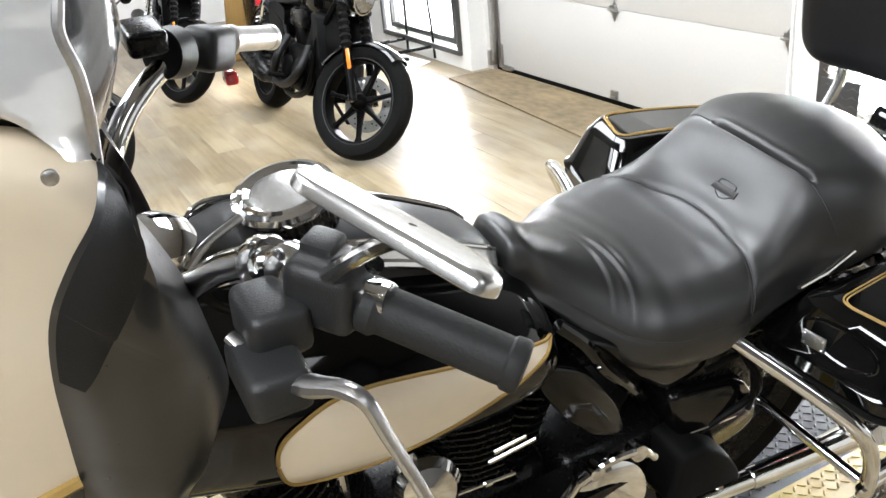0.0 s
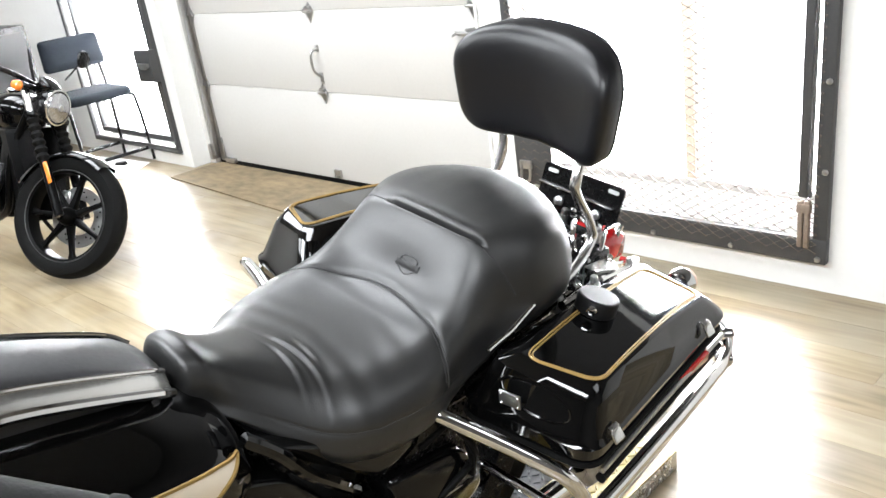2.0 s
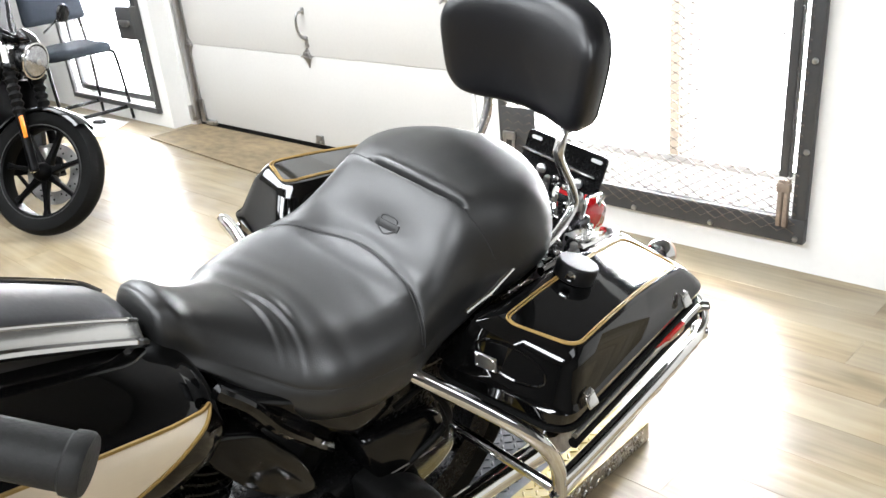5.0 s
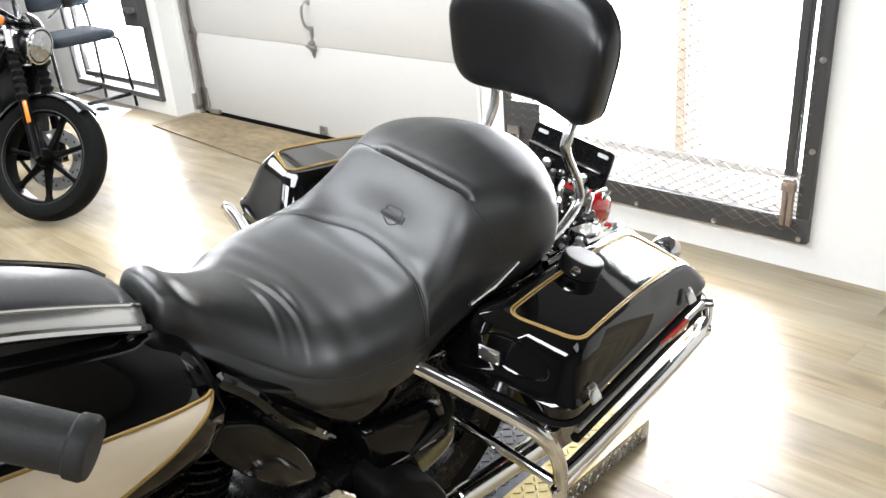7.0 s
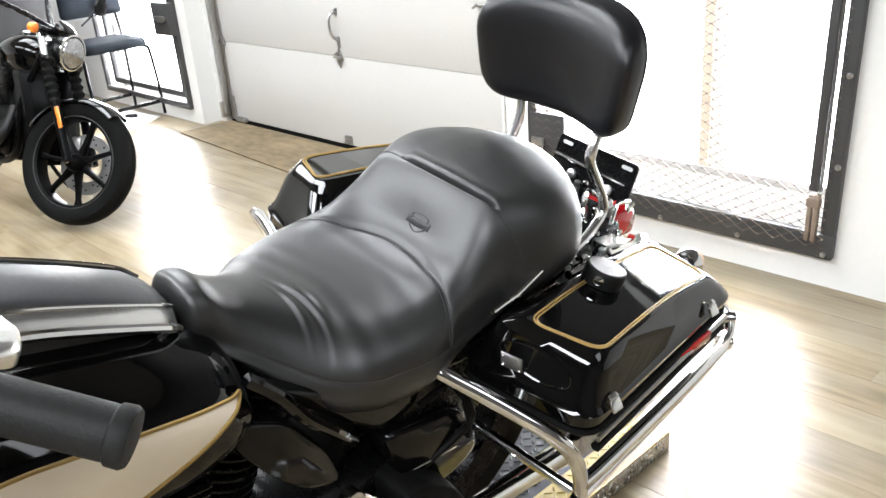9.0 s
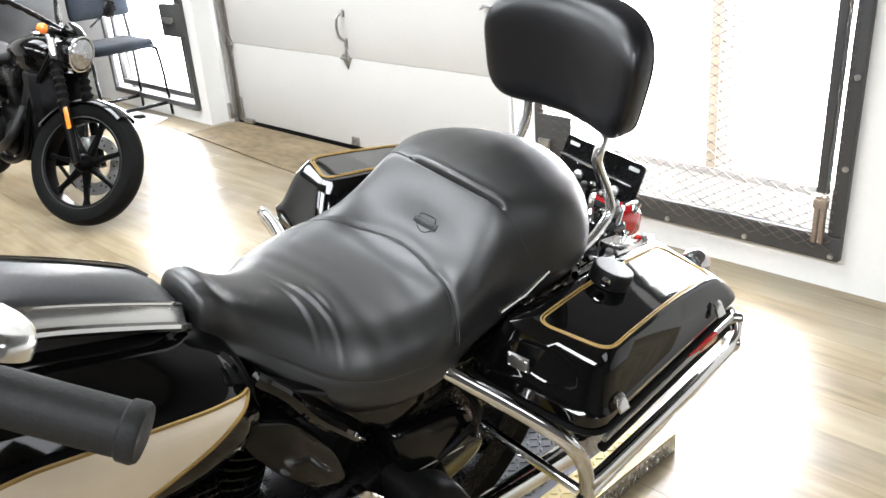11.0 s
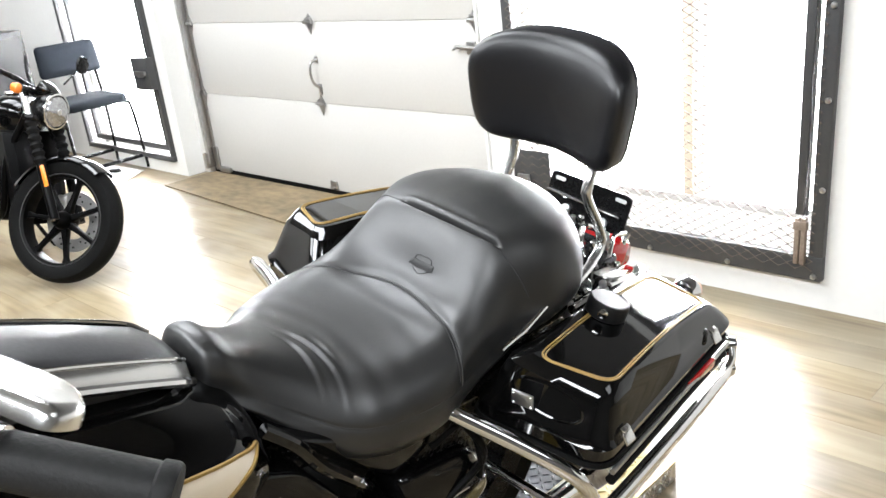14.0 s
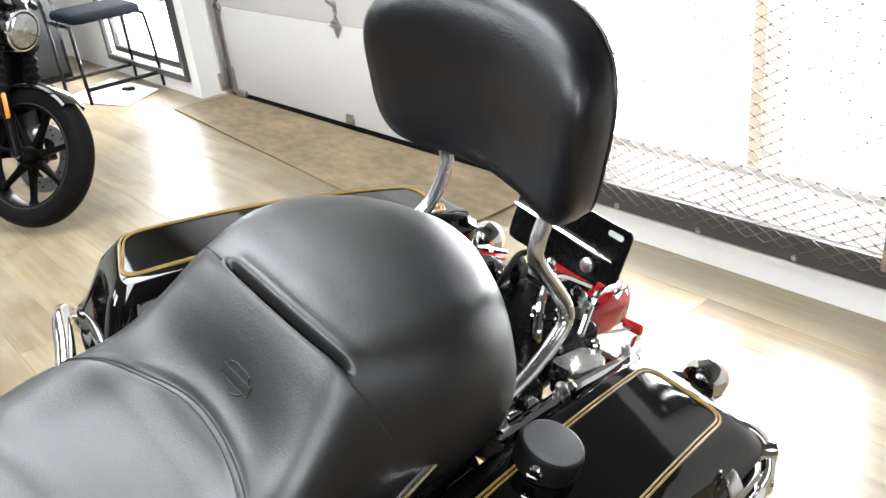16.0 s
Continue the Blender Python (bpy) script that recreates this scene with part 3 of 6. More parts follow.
# hinge bars of the right gate
part("hinge_bar", join(box(-0.866, WALL_Y - 0.034, 0.245, 0.016, 0.02, 0.16, 0.003), box(-0.846, WALL_Y - 0.034, 0.245, 0.016, 0.02, 0.16, 0.003), box(-0.856, WALL_Y - 0.036, 0.30, 0.044, 0.022, 0.03, 0.003)), RUST, win_r, "rust-stained hinge bar")
part("hinge_stile", box(-0.862, WALL_Y - 0.030, 0.765, 0.030, 0.016, 0.86, 0.003), FRAME, win_r)
part("hinge_stile", box(-0.8405, WALL_Y - 0.030, 0.765, 0.004, 0.016, 0.86), FRAME, win_r)
# lock plate of the right gate
part("lock_plate", box(-1.945, WALL_Y - 0.030, 0.345, 0.17, 0.006, 0.20, 0.002), FRAME, win_r, "dark lock plate behind the mesh")
part("hasp", join(box(-1.985, WALL_Y - 0.044, 0.33, 0.06, 0.014, 0.035, 0.004), tube([(-2.0, WALL_Y - 0.048, 0.335), (-2.0, WALL_Y - 0.06, 0.27), (-1.96, WALL_Y - 0.06, 0.27), (-1.96, WALL_Y - 0.048, 0.335)], 0.006, 8, 3)), STEEL, win_r, "steel hasp")
for ob in win_r.children:
    if ob.name.startswith(("pane", "sash_bar", "sash_bead")):
        continue
    for vert in ob.data.vertices:
        vert.co.x += 0.024 * (vert.co.z - RW[2]) * (vert.co.x - RW[0]) / (RW[1] - RW[0])
# lock box of the left gate
part("lock_box", box(-5.000, WALL_Y - 0.045, 0.664, 0.20, 0.05, 0.20, 0.006), FRAME, win_l, "dark square lock box")
part("latch", join(box(-4.990, WALL_Y - 0.078, 0.670, 0.13, 0.018, 0.028, 0.004), box(-4.980, WALL_Y - 0.082, 0.656, 0.07, 0.012, 0.02, 0.003)), STEEL, win_l, "bright steel latch")
ix0, ix1, iz0, iz1 = LW[0] + 0.12, LW[1] - 0.075, LW[2] + 0.085, LW[3] - 0.06
inner = [box((ix0 + ix1) / 2, WALL_Y + 0.01, iz0, ix1 - ix0, 0.03, 0.036, 0.003), box((ix0 + ix1) / 2, WALL_Y + 0.01, iz1, ix1 - ix0, 0.03, 0.036, 0.003),
         box(ix0 + 0.016, WALL_Y + 0.01, (iz0 + iz1) / 2, 0.032, 0.03, iz1 - iz0 - 0.036, 0.003), box(ix1 - 0.016, WALL_Y + 0.01, (iz0 + iz1) / 2, 0.032, 0.03, iz1 - iz0 - 0.036, 0.003)]
for g in inner:
    part("inner_frame", g, FRAME, win_l)

# worn plywood sheet at the garage door, and a white sheet under the chair
ply = slab([(-4.74, 2.475, 0.002), (-2.2, 2.29, 0.002), (-2.2, DOOR_Y - 0.015, 0.002), (-4.72, DOOR_Y - 0.015, 0.002)], (0, 0, 0.007))
thing("plywood_sheet", ply, PLY, "worn brown plywood sheet lying at the garage door", "floor sheet")
sheet = slab([(-5.09, 2.34, 0.003), (-5.28, 2.62, 0.003), (-5.9, 2.56, 0.003), (-5.66, 2.14, 0.003)], (0, 0, 0.004))
thing("floor_sheet", sheet, PAPER, "thin white sheet on the floor under the chair", "floor sheet")

# ---- touring motorcycle on its side stand ----
BIKE = pose(-0.937, 0, 0.053, 0, 11.8, 0)
bike = root("touring_motorcycle", "black and cream touring motorcycle leaning on its side stand", "motorcycle", BIKE)


def curve_of(ys, vals):
    """Smooth function through the given stations."""
    ys, vals = np.array(ys, float), np.array(vals, float)
    d = np.gradient(vals, ys)

    def at(y):
        y = min(max(y, ys[0]), ys[-1])
        i = min(int(np.searchsorted(ys, y, side="right")) - 1, len(ys) - 2)
        h = ys[i + 1] - ys[i]
        s = (y - ys[i]) / h
        return ((2 * s**3 - 3 * s**2 + 1) * vals[i] + (s**3 - 2 * s**2 + s) * h * d[i] + (-2 * s**3 + 3 * s**2) * vals[i + 1] + (s**3 - s**2) * h * d[i + 1])

    return at


def cat(points, s):
    """A point of the smooth line through 2D points, s from 0 to 1."""
    n = len(points) - 1
    x = min(max(s, 0), 1) * n
    i = min(int(x), n - 1)
    t = x - i
    p1, p2 = points[i], points[i + 1]
    p0 = points[i - 1] if i else (-points[1][0], points[1][1])
    p3 = points[i + 2] if i + 2 <= n else (2 * p2[0] - p1[0], 2 * p2[1] - p1[1])
    return tuple(0.5 * (2 * b + (c - a) * t + (2 * a - 5 * b + 4 * c - d) * t * t + (3 * b - a - 3 * c + d) * t**3) for a, b, c, d in zip(p0, p1, p2, p3))


SEAT = [  # y, top; then across and height of the crown's edge, the shoulder, the welt and the bottom
    (0.443, 0.800, 0.020, 0.795, 0.027, 0.790, 0.030, 0.786, 0.026, 0.780), (0.452, 0.832, 0.036, 0.822, 0.047, 0.802, 0.050, 0.786, 0.046, 0.770),
    (0.474, 0.848, 0.048, 0.832, 0.062, 0.806, 0.064, 0.778, 0.060, 0.758), (0.510, 0.822, 0.056, 0.804, 0.074, 0.778, 0.086, 0.756, 0.092, 0.733),
    (0.550, 0.798, 0.070, 0.778, 0.094, 0.754, 0.112, 0.728, 0.122, 0.690), (0.600, 0.774, 0.098, 0.752, 0.132, 0.726, 0.153, 0.698, 0.150, 0.644),
    (0.650, 0.757, 0.122, 0.744, 0.164, 0.721, 0.184, 0.690, 0.164, 0.622), (0.700, 0.747, 0.134, 0.744, 0.178, 0.724, 0.197, 0.690, 0.174, 0.614),
    (0.750, 0.743, 0.140, 0.747, 0.185, 0.727, 0.203, 0.690, 0.178, 0.616), (0.800, 0.744, 0.142, 0.752, 0.185, 0.730, 0.202, 0.690, 0.178, 0.627),
    (0.840, 0.750, 0.141, 0.760, 0.180, 0.736, 0.196, 0.692, 0.175, 0.645), (0.870, 0.777, 0.138, 0.777, 0.173, 0.746, 0.191, 0.697, 0.177, 0.660),
    (0.905, 0.826, 0.133, 0.812, 0.166, 0.772, 0.184, 0.708, 0.175, 0.672), (0.930, 0.851, 0.128, 0.838, 0.162, 0.796, 0.181, 0.726, 0.173, 0.681),
    (0.960, 0.862, 0.132, 0.849, 0.168, 0.810, 0.187, 0.746, 0.175, 0.687), (1.000, 0.867, 0.143, 0.853, 0.180, 0.820, 0.197, 0.768, 0.179, 0.692),
    (1.050, 0.869, 0.146, 0.853, 0.182, 0.822, 0.199, 0.775, 0.179, 0.697), (1.100, 0.866, 0.130, 0.850, 0.167, 0.820, 0.185, 0.775, 0.166, 0.700),
    (1.140, 0.860, 0.102, 0.845, 0.136, 0.818, 0.155, 0.774, 0.138, 0.703), (1.168, 0.850, 0.066, 0.838, 0.097, 0.812, 0.115, 0.770, 0.104, 0.705),
    (1.186, 0.836, 0.040, 0.826, 0.064, 0.802, 0.078, 0.764, 0.072, 0.707), (1.197, 0.812, 0.022, 0.804, 0.038, 0.784, 0.048, 0.752, 0.044, 0.710), (1.201, 0.785, 0.010, 0.780, 0.018, 0.766, 0.024, 0.742, 0.022, 0.712)]
seat_fn = [curve_of([r[0] for r in SEAT], [r[k] for r in SEAT]) for k in range(1, 10)]


def bump(v, c, w):
    return math.exp(-((v - c) / w) ** 2)


def seam_y(x):
    """The cross seam between the rider's bowl and the bolster, drawn forward at both sides."""
    return 0.853 - (0.060 if x > 0 else 0.085) * min(abs(x) / 0.19, 1.2) ** 2


def step(v, a, b):
    q = min(max((v - a) / (b - a), 0), 1)
    return q * q * (3 - 2 * q)


def seat_point(y, u):
    """A point of the seat; u from -1 (right skirt) to 1 (left skirt)."""
    a = abs(u)
    yy = y + 0.045 * min(a / 0.62, 1) ** 2 * bump(y, 0.83, 0.07)
    zc, x2, z2, x3, z3, x4, z4, xb, zb = (fn(yy) for fn in seat_fn)
    prof = [(0, zc), (0.55 * x2, zc + (z2 - zc) * 0.24), (x2, z2), (x3, z3), (x4, z4), ((x4 + xb) / 2 + 0.011, (z4 + zb) / 2 - 0.004), (xb, zb)]
    x, z = cat(prof, a)
    side = 1 if u >= 0 else -1
    sx = side * x
    # stitched grooves, a slit in front of the pillion, folds in front of the rider
    d = y - seam_y(sx)
    z -= 0.0042 * bump(d, 0, 0.0045) * (1 if a < 0.62 else 0.4)
    z += 0.0022 * bump(d, -0.022, 0.020) * bump(x, 0, 0.14)
    z -= 0.0050 * bump(d, 0.022, 0.020) * bump(sx, 0.02, 0.085)
    ends = step(sx, -0.084, -0.070) * (1 - step(sx, 0.118, 0.132))
    slit = 0.938 + 0.004 * (sx / 0.1) ** 2
    z -= ends * (0.017 - 0.05 * abs(sx - 0.02)) * bump(y, slit, 0.0030)
    z -= 0.0045 * bump(y, 0.896, 0.022) * bump(sx, 0.02, 0.11)
    z += ends * 0.0012 * (bump(y, slit - 0.008, 0.006) + 2.2 * bump(y, slit + 0.010, 0.008))
    welt = step(y, 0.50, 0.56) * (1 - step(y, 0.80, 0.84))
    x -= welt * 0.0022 * bump(a, 0.672, 0.012)
    for k, (fy, fx, h, wd) in enumerate(((0.640, 0.055, 0.0036, 0.060), (0.616, 0.060, 0.0028, 0.046), (0.660, 0.050, 0.0016, 0.035))):
        fold_y = fy - 2.4 * (sx - 0.045 + 0.02 * k) ** 2
        z += h * bump(y, fold_y, 0.0046) * bump(sx, fx, wd)
        z -= 0.8 * h * bump(y, fold_y - 0.008, 0.004) * bump(sx, fx, wd)
    z += 0.0008 * math.sin(140 * y + 30 * x) * bump(y, 0.66, 0.05)
    z += 0.00025 * math.sin(95 * sx + 60 * y) * math.sin(70 * y - 40 * sx) * bump(y, 1.02, 0.12)
    z += 0.0003 * math.sin(60 * sx + 160 * y) * bump(sx, 0.10, 0.05) * bump(y, 0.77, 0.05)
    return (side * x, y, z)


ys = np.concatenate([np.linspace(0.443, 0.56, 26), np.linspace(0.563, 0.67, 44), np.linspace(0.675, 0.76, 14), np.linspace(0.764, 0.89, 56), np.linspace(0.893, 0.926, 14), np.linspace(0.928, 0.954, 44), np.linspace(0.958, 0.972, 5), np.linspace(0.978, 1.185, 32), np.linspace(1.188, 1.201, 8)])
us = np.linspace(-1, 1, 109)
rings = [[seat_point(y, u) for u in us] for y in ys]
v, f = loft(rings, False)
n = len(us)
f.append(tuple(range(n))), f.append(tuple(reversed(range((len(ys) - 1) * n, len(ys) * n))))
for i in range(len(ys) - 1):
    f.append((i * n, (i + 1) * n, (i + 2) * n - 1, (i + 1) * n - 1))
seat = part("seat", (v, f), LEATHER, bike, "black leather two-up seat with stitched seams", 60)


def on_seat(line, lift=0.0, r=0.0012, sides=6):
    return tube([Vector(seat_point(y, u)) + Vector((0, 0, lift)) for y, u in line], r, sides, 2)


def u_of(x, y):
    lo, hi = 0.0, 0.7
    for _ in range(24):
        m = (lo + hi) / 2
        lo, hi = (m, hi) if abs(seat_point(y, m)[0]) < abs(x) else (lo, m)
    return math.copysign(lo, x)


def seam_line(y_of, u0, u1, n):
    """Stations along the seat from u0 to u1, each at the y that y_of gives for its place across."""
    out = []
    for k in range(n):
        u = u0 + (u1 - u0) * k / (n - 1)
        out.append((y_of(seat_point(0.83, u)[0]), u))
    return out


part("seam", on_seat(seam_line(seam_y, -0.66, 0.66, 49), 0.0004, 0.0011), STITCH, seat, "stitched seam")
part("seam", on_seat(seam_line(lambda x: seam_y(x) - 0.0065, -0.60, 0.62, 45), 0.0002, 0.0007), STITCH, seat)
part("seam", on_seat([(0.939 + 0.022 * (k / 12) ** 1.5, 0.335 + 0.27 * k / 12) for k in range(13)], 0.0002, 0.0013), STITCH, seat)
part("seam", on_seat([(0.938 + 0.014 * (k / 12) ** 1.5, -0.22 - 0.34 * k / 12) for k in range(13)], 0.0002, 0.0010), STITCH, seat)
for s in (1, -1):
    part("seam", on_seat([(0.56 + 0.25 * k / 24, s * 0.672) for k in range(25)], 0.0002, 0.0010), STITCH, seat)


def emboss(points, r=0.0017):
    return tube([Vector(seat_point(y, u_of(x, y))) + Vector((0, -0.0002, 0.0001)) for x, y in points], r, 6, 1, closed=True)


cx, cy = 0.018, 0.884
shield = [(cx + x, cy + 0.66 * y) for x, y in ((-0.017, 0.0100), (-0.007, 0.0125), (0, 0.0115), (0.007, 0.0125), (0.017, 0.0100), (0.018, 0.0045), (0.018, -0.0045), (0.011, -0.0095), (0, -0.0135), (-0.011, -0.0095), (-0.018, -0.0045), (-0.018, 0.0045))]
strip = [[Vector(seat_point(cy + q, u_of(cx + p, cy + q))) + Vector((0, -0.0004, d)) for p in np.linspace(-0.025, 0.025, 12)] for q, d in ((-0.0030, -0.001), (-0.0025, 0.0012), (0.0025, 0.0012), (0.0030, -0.001))]
outline = [(cx - 0.025, cy - 0.0030), (cx - 0.010, cy - 0.0030), (cx, cy - 0.0030), (cx + 0.010, cy - 0.0030), (cx + 0.025, cy - 0.0030), (cx + 0.025, cy + 0.0030), (cx + 0.010, cy + 0.0030), (cx, cy + 0.0030), (cx - 0.010, cy + 0.0030), (cx - 0.025, cy + 0.0030)]
part("embossed_mark", emboss(shield, 0.0011), STITCH, seat)
part("embossed_mark", emboss(outline, 0.0010), STITCH, seat)
part("embossed_mark", loft(strip, False), LEATHER, seat)
part("seat_bracket_trim", tube([(0.207, 0.868, 0.726), (0.205, 0.905, 0.730), (0.203, 0.928, 0.731), (0.199, 0.965, 0.740), (0.193, 1.005, 0.745), (0.184, 1.060, 0.736), (0.165, 1.095, 0.712)], 0.0042, 8), CHROME, bike, "thin chrome trim under the seat")
part("trim_tab", box(0.202, 0.925, 0.724, 0.010, 0.018, 0.010, 0.002), CHROME, bike)

# backrest with chrome uprights
PADC = Vector((0, 1.262, 0.997))


def pad_ring(k, grow):
    """One outline of the pad, wider and rounder at the top, wrapped forward at its ends."""
    out = []
    for j in range(64):
        a = 2 * math.pi * j / 64
        c, s = math.cos(a), math.sin(a)
        e = 0.82 if s > 0 else 0.40
        z = math.copysign(abs(s) ** e, s) * 0.118
        hw = 0.184 - 0.034 * (0.118 - z) / 0.236
        x = math.copysign(abs(c) ** e, c) * hw
        z -= 0.014 * (1 - (x / 0.17) ** 2) * (s > 0)
        z += 0.010 * (1 - min(abs(x) / 0.13, 1) ** 2) * (s < 0) * abs(s)
        x, z = x * grow, z * grow
        out.append(PADC + Vector((x, k - 0.065 * (x / 0.17) ** 2, z)))
    return out


pad_prof = [(-0.046, 0.02), (-0.046, 0.25), (-0.044, 0.5), (-0.040, 0.70), (-0.034, 0.84), (-0.026, 0.93), (-0.016, 0.98), (-0.004, 1.0), (0.014, 1.004), (0.030, 0.995), (0.033, 0.972), (0.036, 0.984), (0.040, 0.955), (0.043, 0.88), (0.044, 0.7), (0.044, 0.02)]
backrest = part("backrest_pad", loft([pad_ring(k, g) for k, g in pad_prof], True, True, True), PAD_LEATHER, bike, "smooth black vinyl backrest pad", 60)
part("piping", tube([p for p in pad_ring(0.0335, 0.986)][::2], 0.0022, 6, 3, closed=True), PAD_LEATHER, backrest)
NEAR = [(0.100, 1.245, 0.985), (0.102, 1.232, 0.900), (0.106, 1.214, 0.860), (0.107, 1.217, 0.832), (0.110, 1.268, 0.755), (0.113, 1.272, 0.715), (0.130, 1.190, 0.688), (0.150, 1.085, 0.692), (0.165, 1.0, 0.690)]
FAR = [(-0.100, 1.245, 0.985), (-0.101, 1.257, 0.905), (-0.103, 1.266, 0.852), (-0.106, 1.252, 0.806), (-0.112, 1.230, 0.780), (-0.125, 1.180, 0.752), (-0.150, 1.085, 0.705), (-0.165, 1.0, 0.690)]
for s, bar_line in ((1, NEAR), (-1, FAR)):
    part("sissy_bar", tube(bar_line, 0.0098, 12), CHROME_SOFT, bike, "bent bright steel backrest upright")
    part("mount_bracket", join(box(s * 0.158, 1.075, 0.690, 0.018, 0.06, 0.03, 0.005), box(s * 0.152, 1.16, 0.672, 0.02, 0.05, 0.02, 0.004)), CHROME, bike)

# tank
TANK = [(-0.175, 0.885, 0.045, 0.800), (-0.150, 0.915, 0.100, 0.760), (-0.080, 0.930, 0.150, 0.715), (0.020, 0.922, 0.176, 0.690), (0.120, 0.905, 0.188, 0.672),
        (0.220, 0.883, 0.192, 0.660), (0.320, 0.855, 0.192, 0.655), (0.400, 0.828, 0.186, 0.655), (0.450, 0.806, 0.172, 0.660), (0.485, 0.780, 0.140, 0.670), (0.503, 0.745, 0.085, 0.690)]
tank_fn = [curve_of([r[0] for r in TANK], [r[k] for r in TANK]) for k in range(1, 4)]


def tank_point(y, a):
    zc, w, zb = (fn(y) for fn in tank_fn)
    side = -1 if a < 0 else 1
    q = min(max((y - 0.20) / 0.2, 0), 1)
    prof = [(0, zc), (0.40 * w, zc - 0.012), (0.74 * w, zc - 0.045 + 0.018 * q), (0.95 * w, zc - 0.09 + 0.032 * q), (w, (zc + zb) / 2 - 0.01), (0.95 * w, zb + 0.03), (0.72 * w, zb), (0.3 * w, zb + 0.01)]
    x, z = cat(prof, abs(a))
    return (side * x, y, z)


tys, tas = np.concatenate([np.linspace(-0.175, -0.1, 10), np.linspace(-0.09, 0.43, 44), np.linspace(0.437, 0.503, 14)]), np.linspace(-1, 1, 81)
v, f = loft([[tank_point(y, a) for a in tas] for y in tys], False)
n = len(tas)
f.append(tuple(range(n))), f.append(tuple(reversed(range((len(tys) - 1) * n, len(tys) * n))))
tank = part("fuel_tank", (v, f), GLOSS, bike, "glossy black fuel tank", 60)
from mathutils.bvhtree import BVHTree
tank_tree = BVHTree.FromPolygons([Vector(p) for p in v], f)


def on_tank(y, z, s=1, lift=0.0012, tree=tank_tree):
    hit = tree.ray_cast(Vector((s * 0.6, y, z)), Vector((-s, 0, 0)))
    return hit[0] + hit[1] * (lift if hit[1].x * s > 0 else -lift)


def tank_panel(outline, s, lift=0.0035, rows=24):
    """A painted panel wrapped on the tank's side: rings shrinking to its middle."""
    pts = [(p.x, p.y) for p in smooth_path([(y, z, 0) for y, z in outline], 6, True)]
    cy, cz = sum(p[0] for p in pts) / len(pts), sum(p[1] for p in pts) / len(pts)
    rings = []
    for k in range(rows + 1):
        g = 1 - 0.97 * k / rows
        rings.append([on_tank(cy + (y - cy) * g, cz + (z - cz) * g, s, lift) for y, z in pts])
    return loft(rings, True, False, True)


EMBLEM = [(0.070, 0.752), (0.078, 0.785), (0.105, 0.804), (0.150, 0.813), (0.220, 0.806), (0.295, 0.795), (0.370, 0.782), (0.415, 0.771), (0.445, 0.761), (0.456, 0.757), (0.448, 0.754), (0.415, 0.748), (0.365, 0.734),
          (0.300, 0.716), (0.230, 0.700), (0.170, 0.690), (0.115, 0.690), (0.082, 0.710)]
for s in (1, -1):
    panel = part("tank_panel", tank_panel(EMBLEM, s), CREAM, tank, "cream tank panel", 60)
    edge = [on_tank(p.x, p.y, s, 0.0036) for p in smooth_path([(y, z, 0) for y, z in EMBLEM], 6, True)]
    part("pinstripe", tube(edge, 0.0028, 5, 1, closed=True), GOLD, panel, "gold pinstripe")

# console on the tank
CONS = [(0.045, 0.030, 0.020), (0.065, 0.050, 0.042), (0.10, 0.062, 0.054), (0.20, 0.066, 0.056), (0.26, 0.064, 0.055), (0.34, 0.060, 0.045), (0.41, 0.054, 0.036), (0.435, 0.042, 0.026)]


def cons_ring(y, w, h, grow=1.0, lift=0.0):
    z = tank_fn[0](y) - 0.012
    prof = [(-1, 0), (-1, 0.55), (-0.92, 0.85), (-0.7, 0.98), (0, 1.05), (0.7, 0.98), (0.92, 0.85), (1, 0.55), (1, 0)]
    return [(px * w * grow, y, z + lift + pz * (h + 0.012)) for px, pz in prof]


console = part("console", loft([cons_ring(*r) for r in CONS], False, True, True), CONSOLE, bike, "dark grey tank console with chrome edges", 50)
for s in (1, -1):
    tops = [(w, y, tank_fn[0](y) - 0.012 + 0.9 * (h + 0.012)) for y, w, h in CONS]
    part("console_band", loft([[(s * (w + dx), y, z + dz) for dx, dz in ((-0.002, 0.002), (0.003, -0.001), (0.008, -0.010), (0.013, -0.020), (0.014, -0.026))] for w, y, z in tops], False), CHROME_SOFT, console, "broad bright metal side band", 60)
    part("console_trim", tube([(s * (w + 0.015), y, z - 0.025) for w, y, z in tops], 0.0065, 8, 5), CHROME, console, "chrome edge")
    part("console_trim", tube([(s * w, y, z + 0.001) for w, y, z in tops], 0.003, 8, 5), CHROME, console)
GAUGE = pose(0.0, 0.175, 0.935, 10, 0, 0)
body_v, body_f = lathe([(0.050, -0.03), (0.056, 0.0), (0.058, 0.002), (0.058, 0.034), (0.056, 0.036), (0.052, 0.040)], 84)
ribbed = [(x * (0.95 if k % 84 % 3 == 0 else 1), y * (0.95 if k % 84 % 3 == 0 else 1), z) for k, (x, y, z) in enumerate(body_v)]
gauge = part("tank_gauge", moved((ribbed, body_f), GAUGE), SATIN, bike, "black ribbed gauge with chrome bezel", 15)
part("bezel", moved(lathe([(0.052, 0.036), (0.062, 0.038), (0.064, 0.044), (0.061, 0.050), (0.054, 0.0525), (0.050, 0.050), (0.046, 0.053), (0.040, 0.050)], 48, True), GAUGE), CHROME, gauge)
part("gauge_glass", moved(lathe([(0.042, 0.050), (0.03, 0.052), (0.002, 0.053)], 36), GAUGE), CHROME_SOFT, gauge)
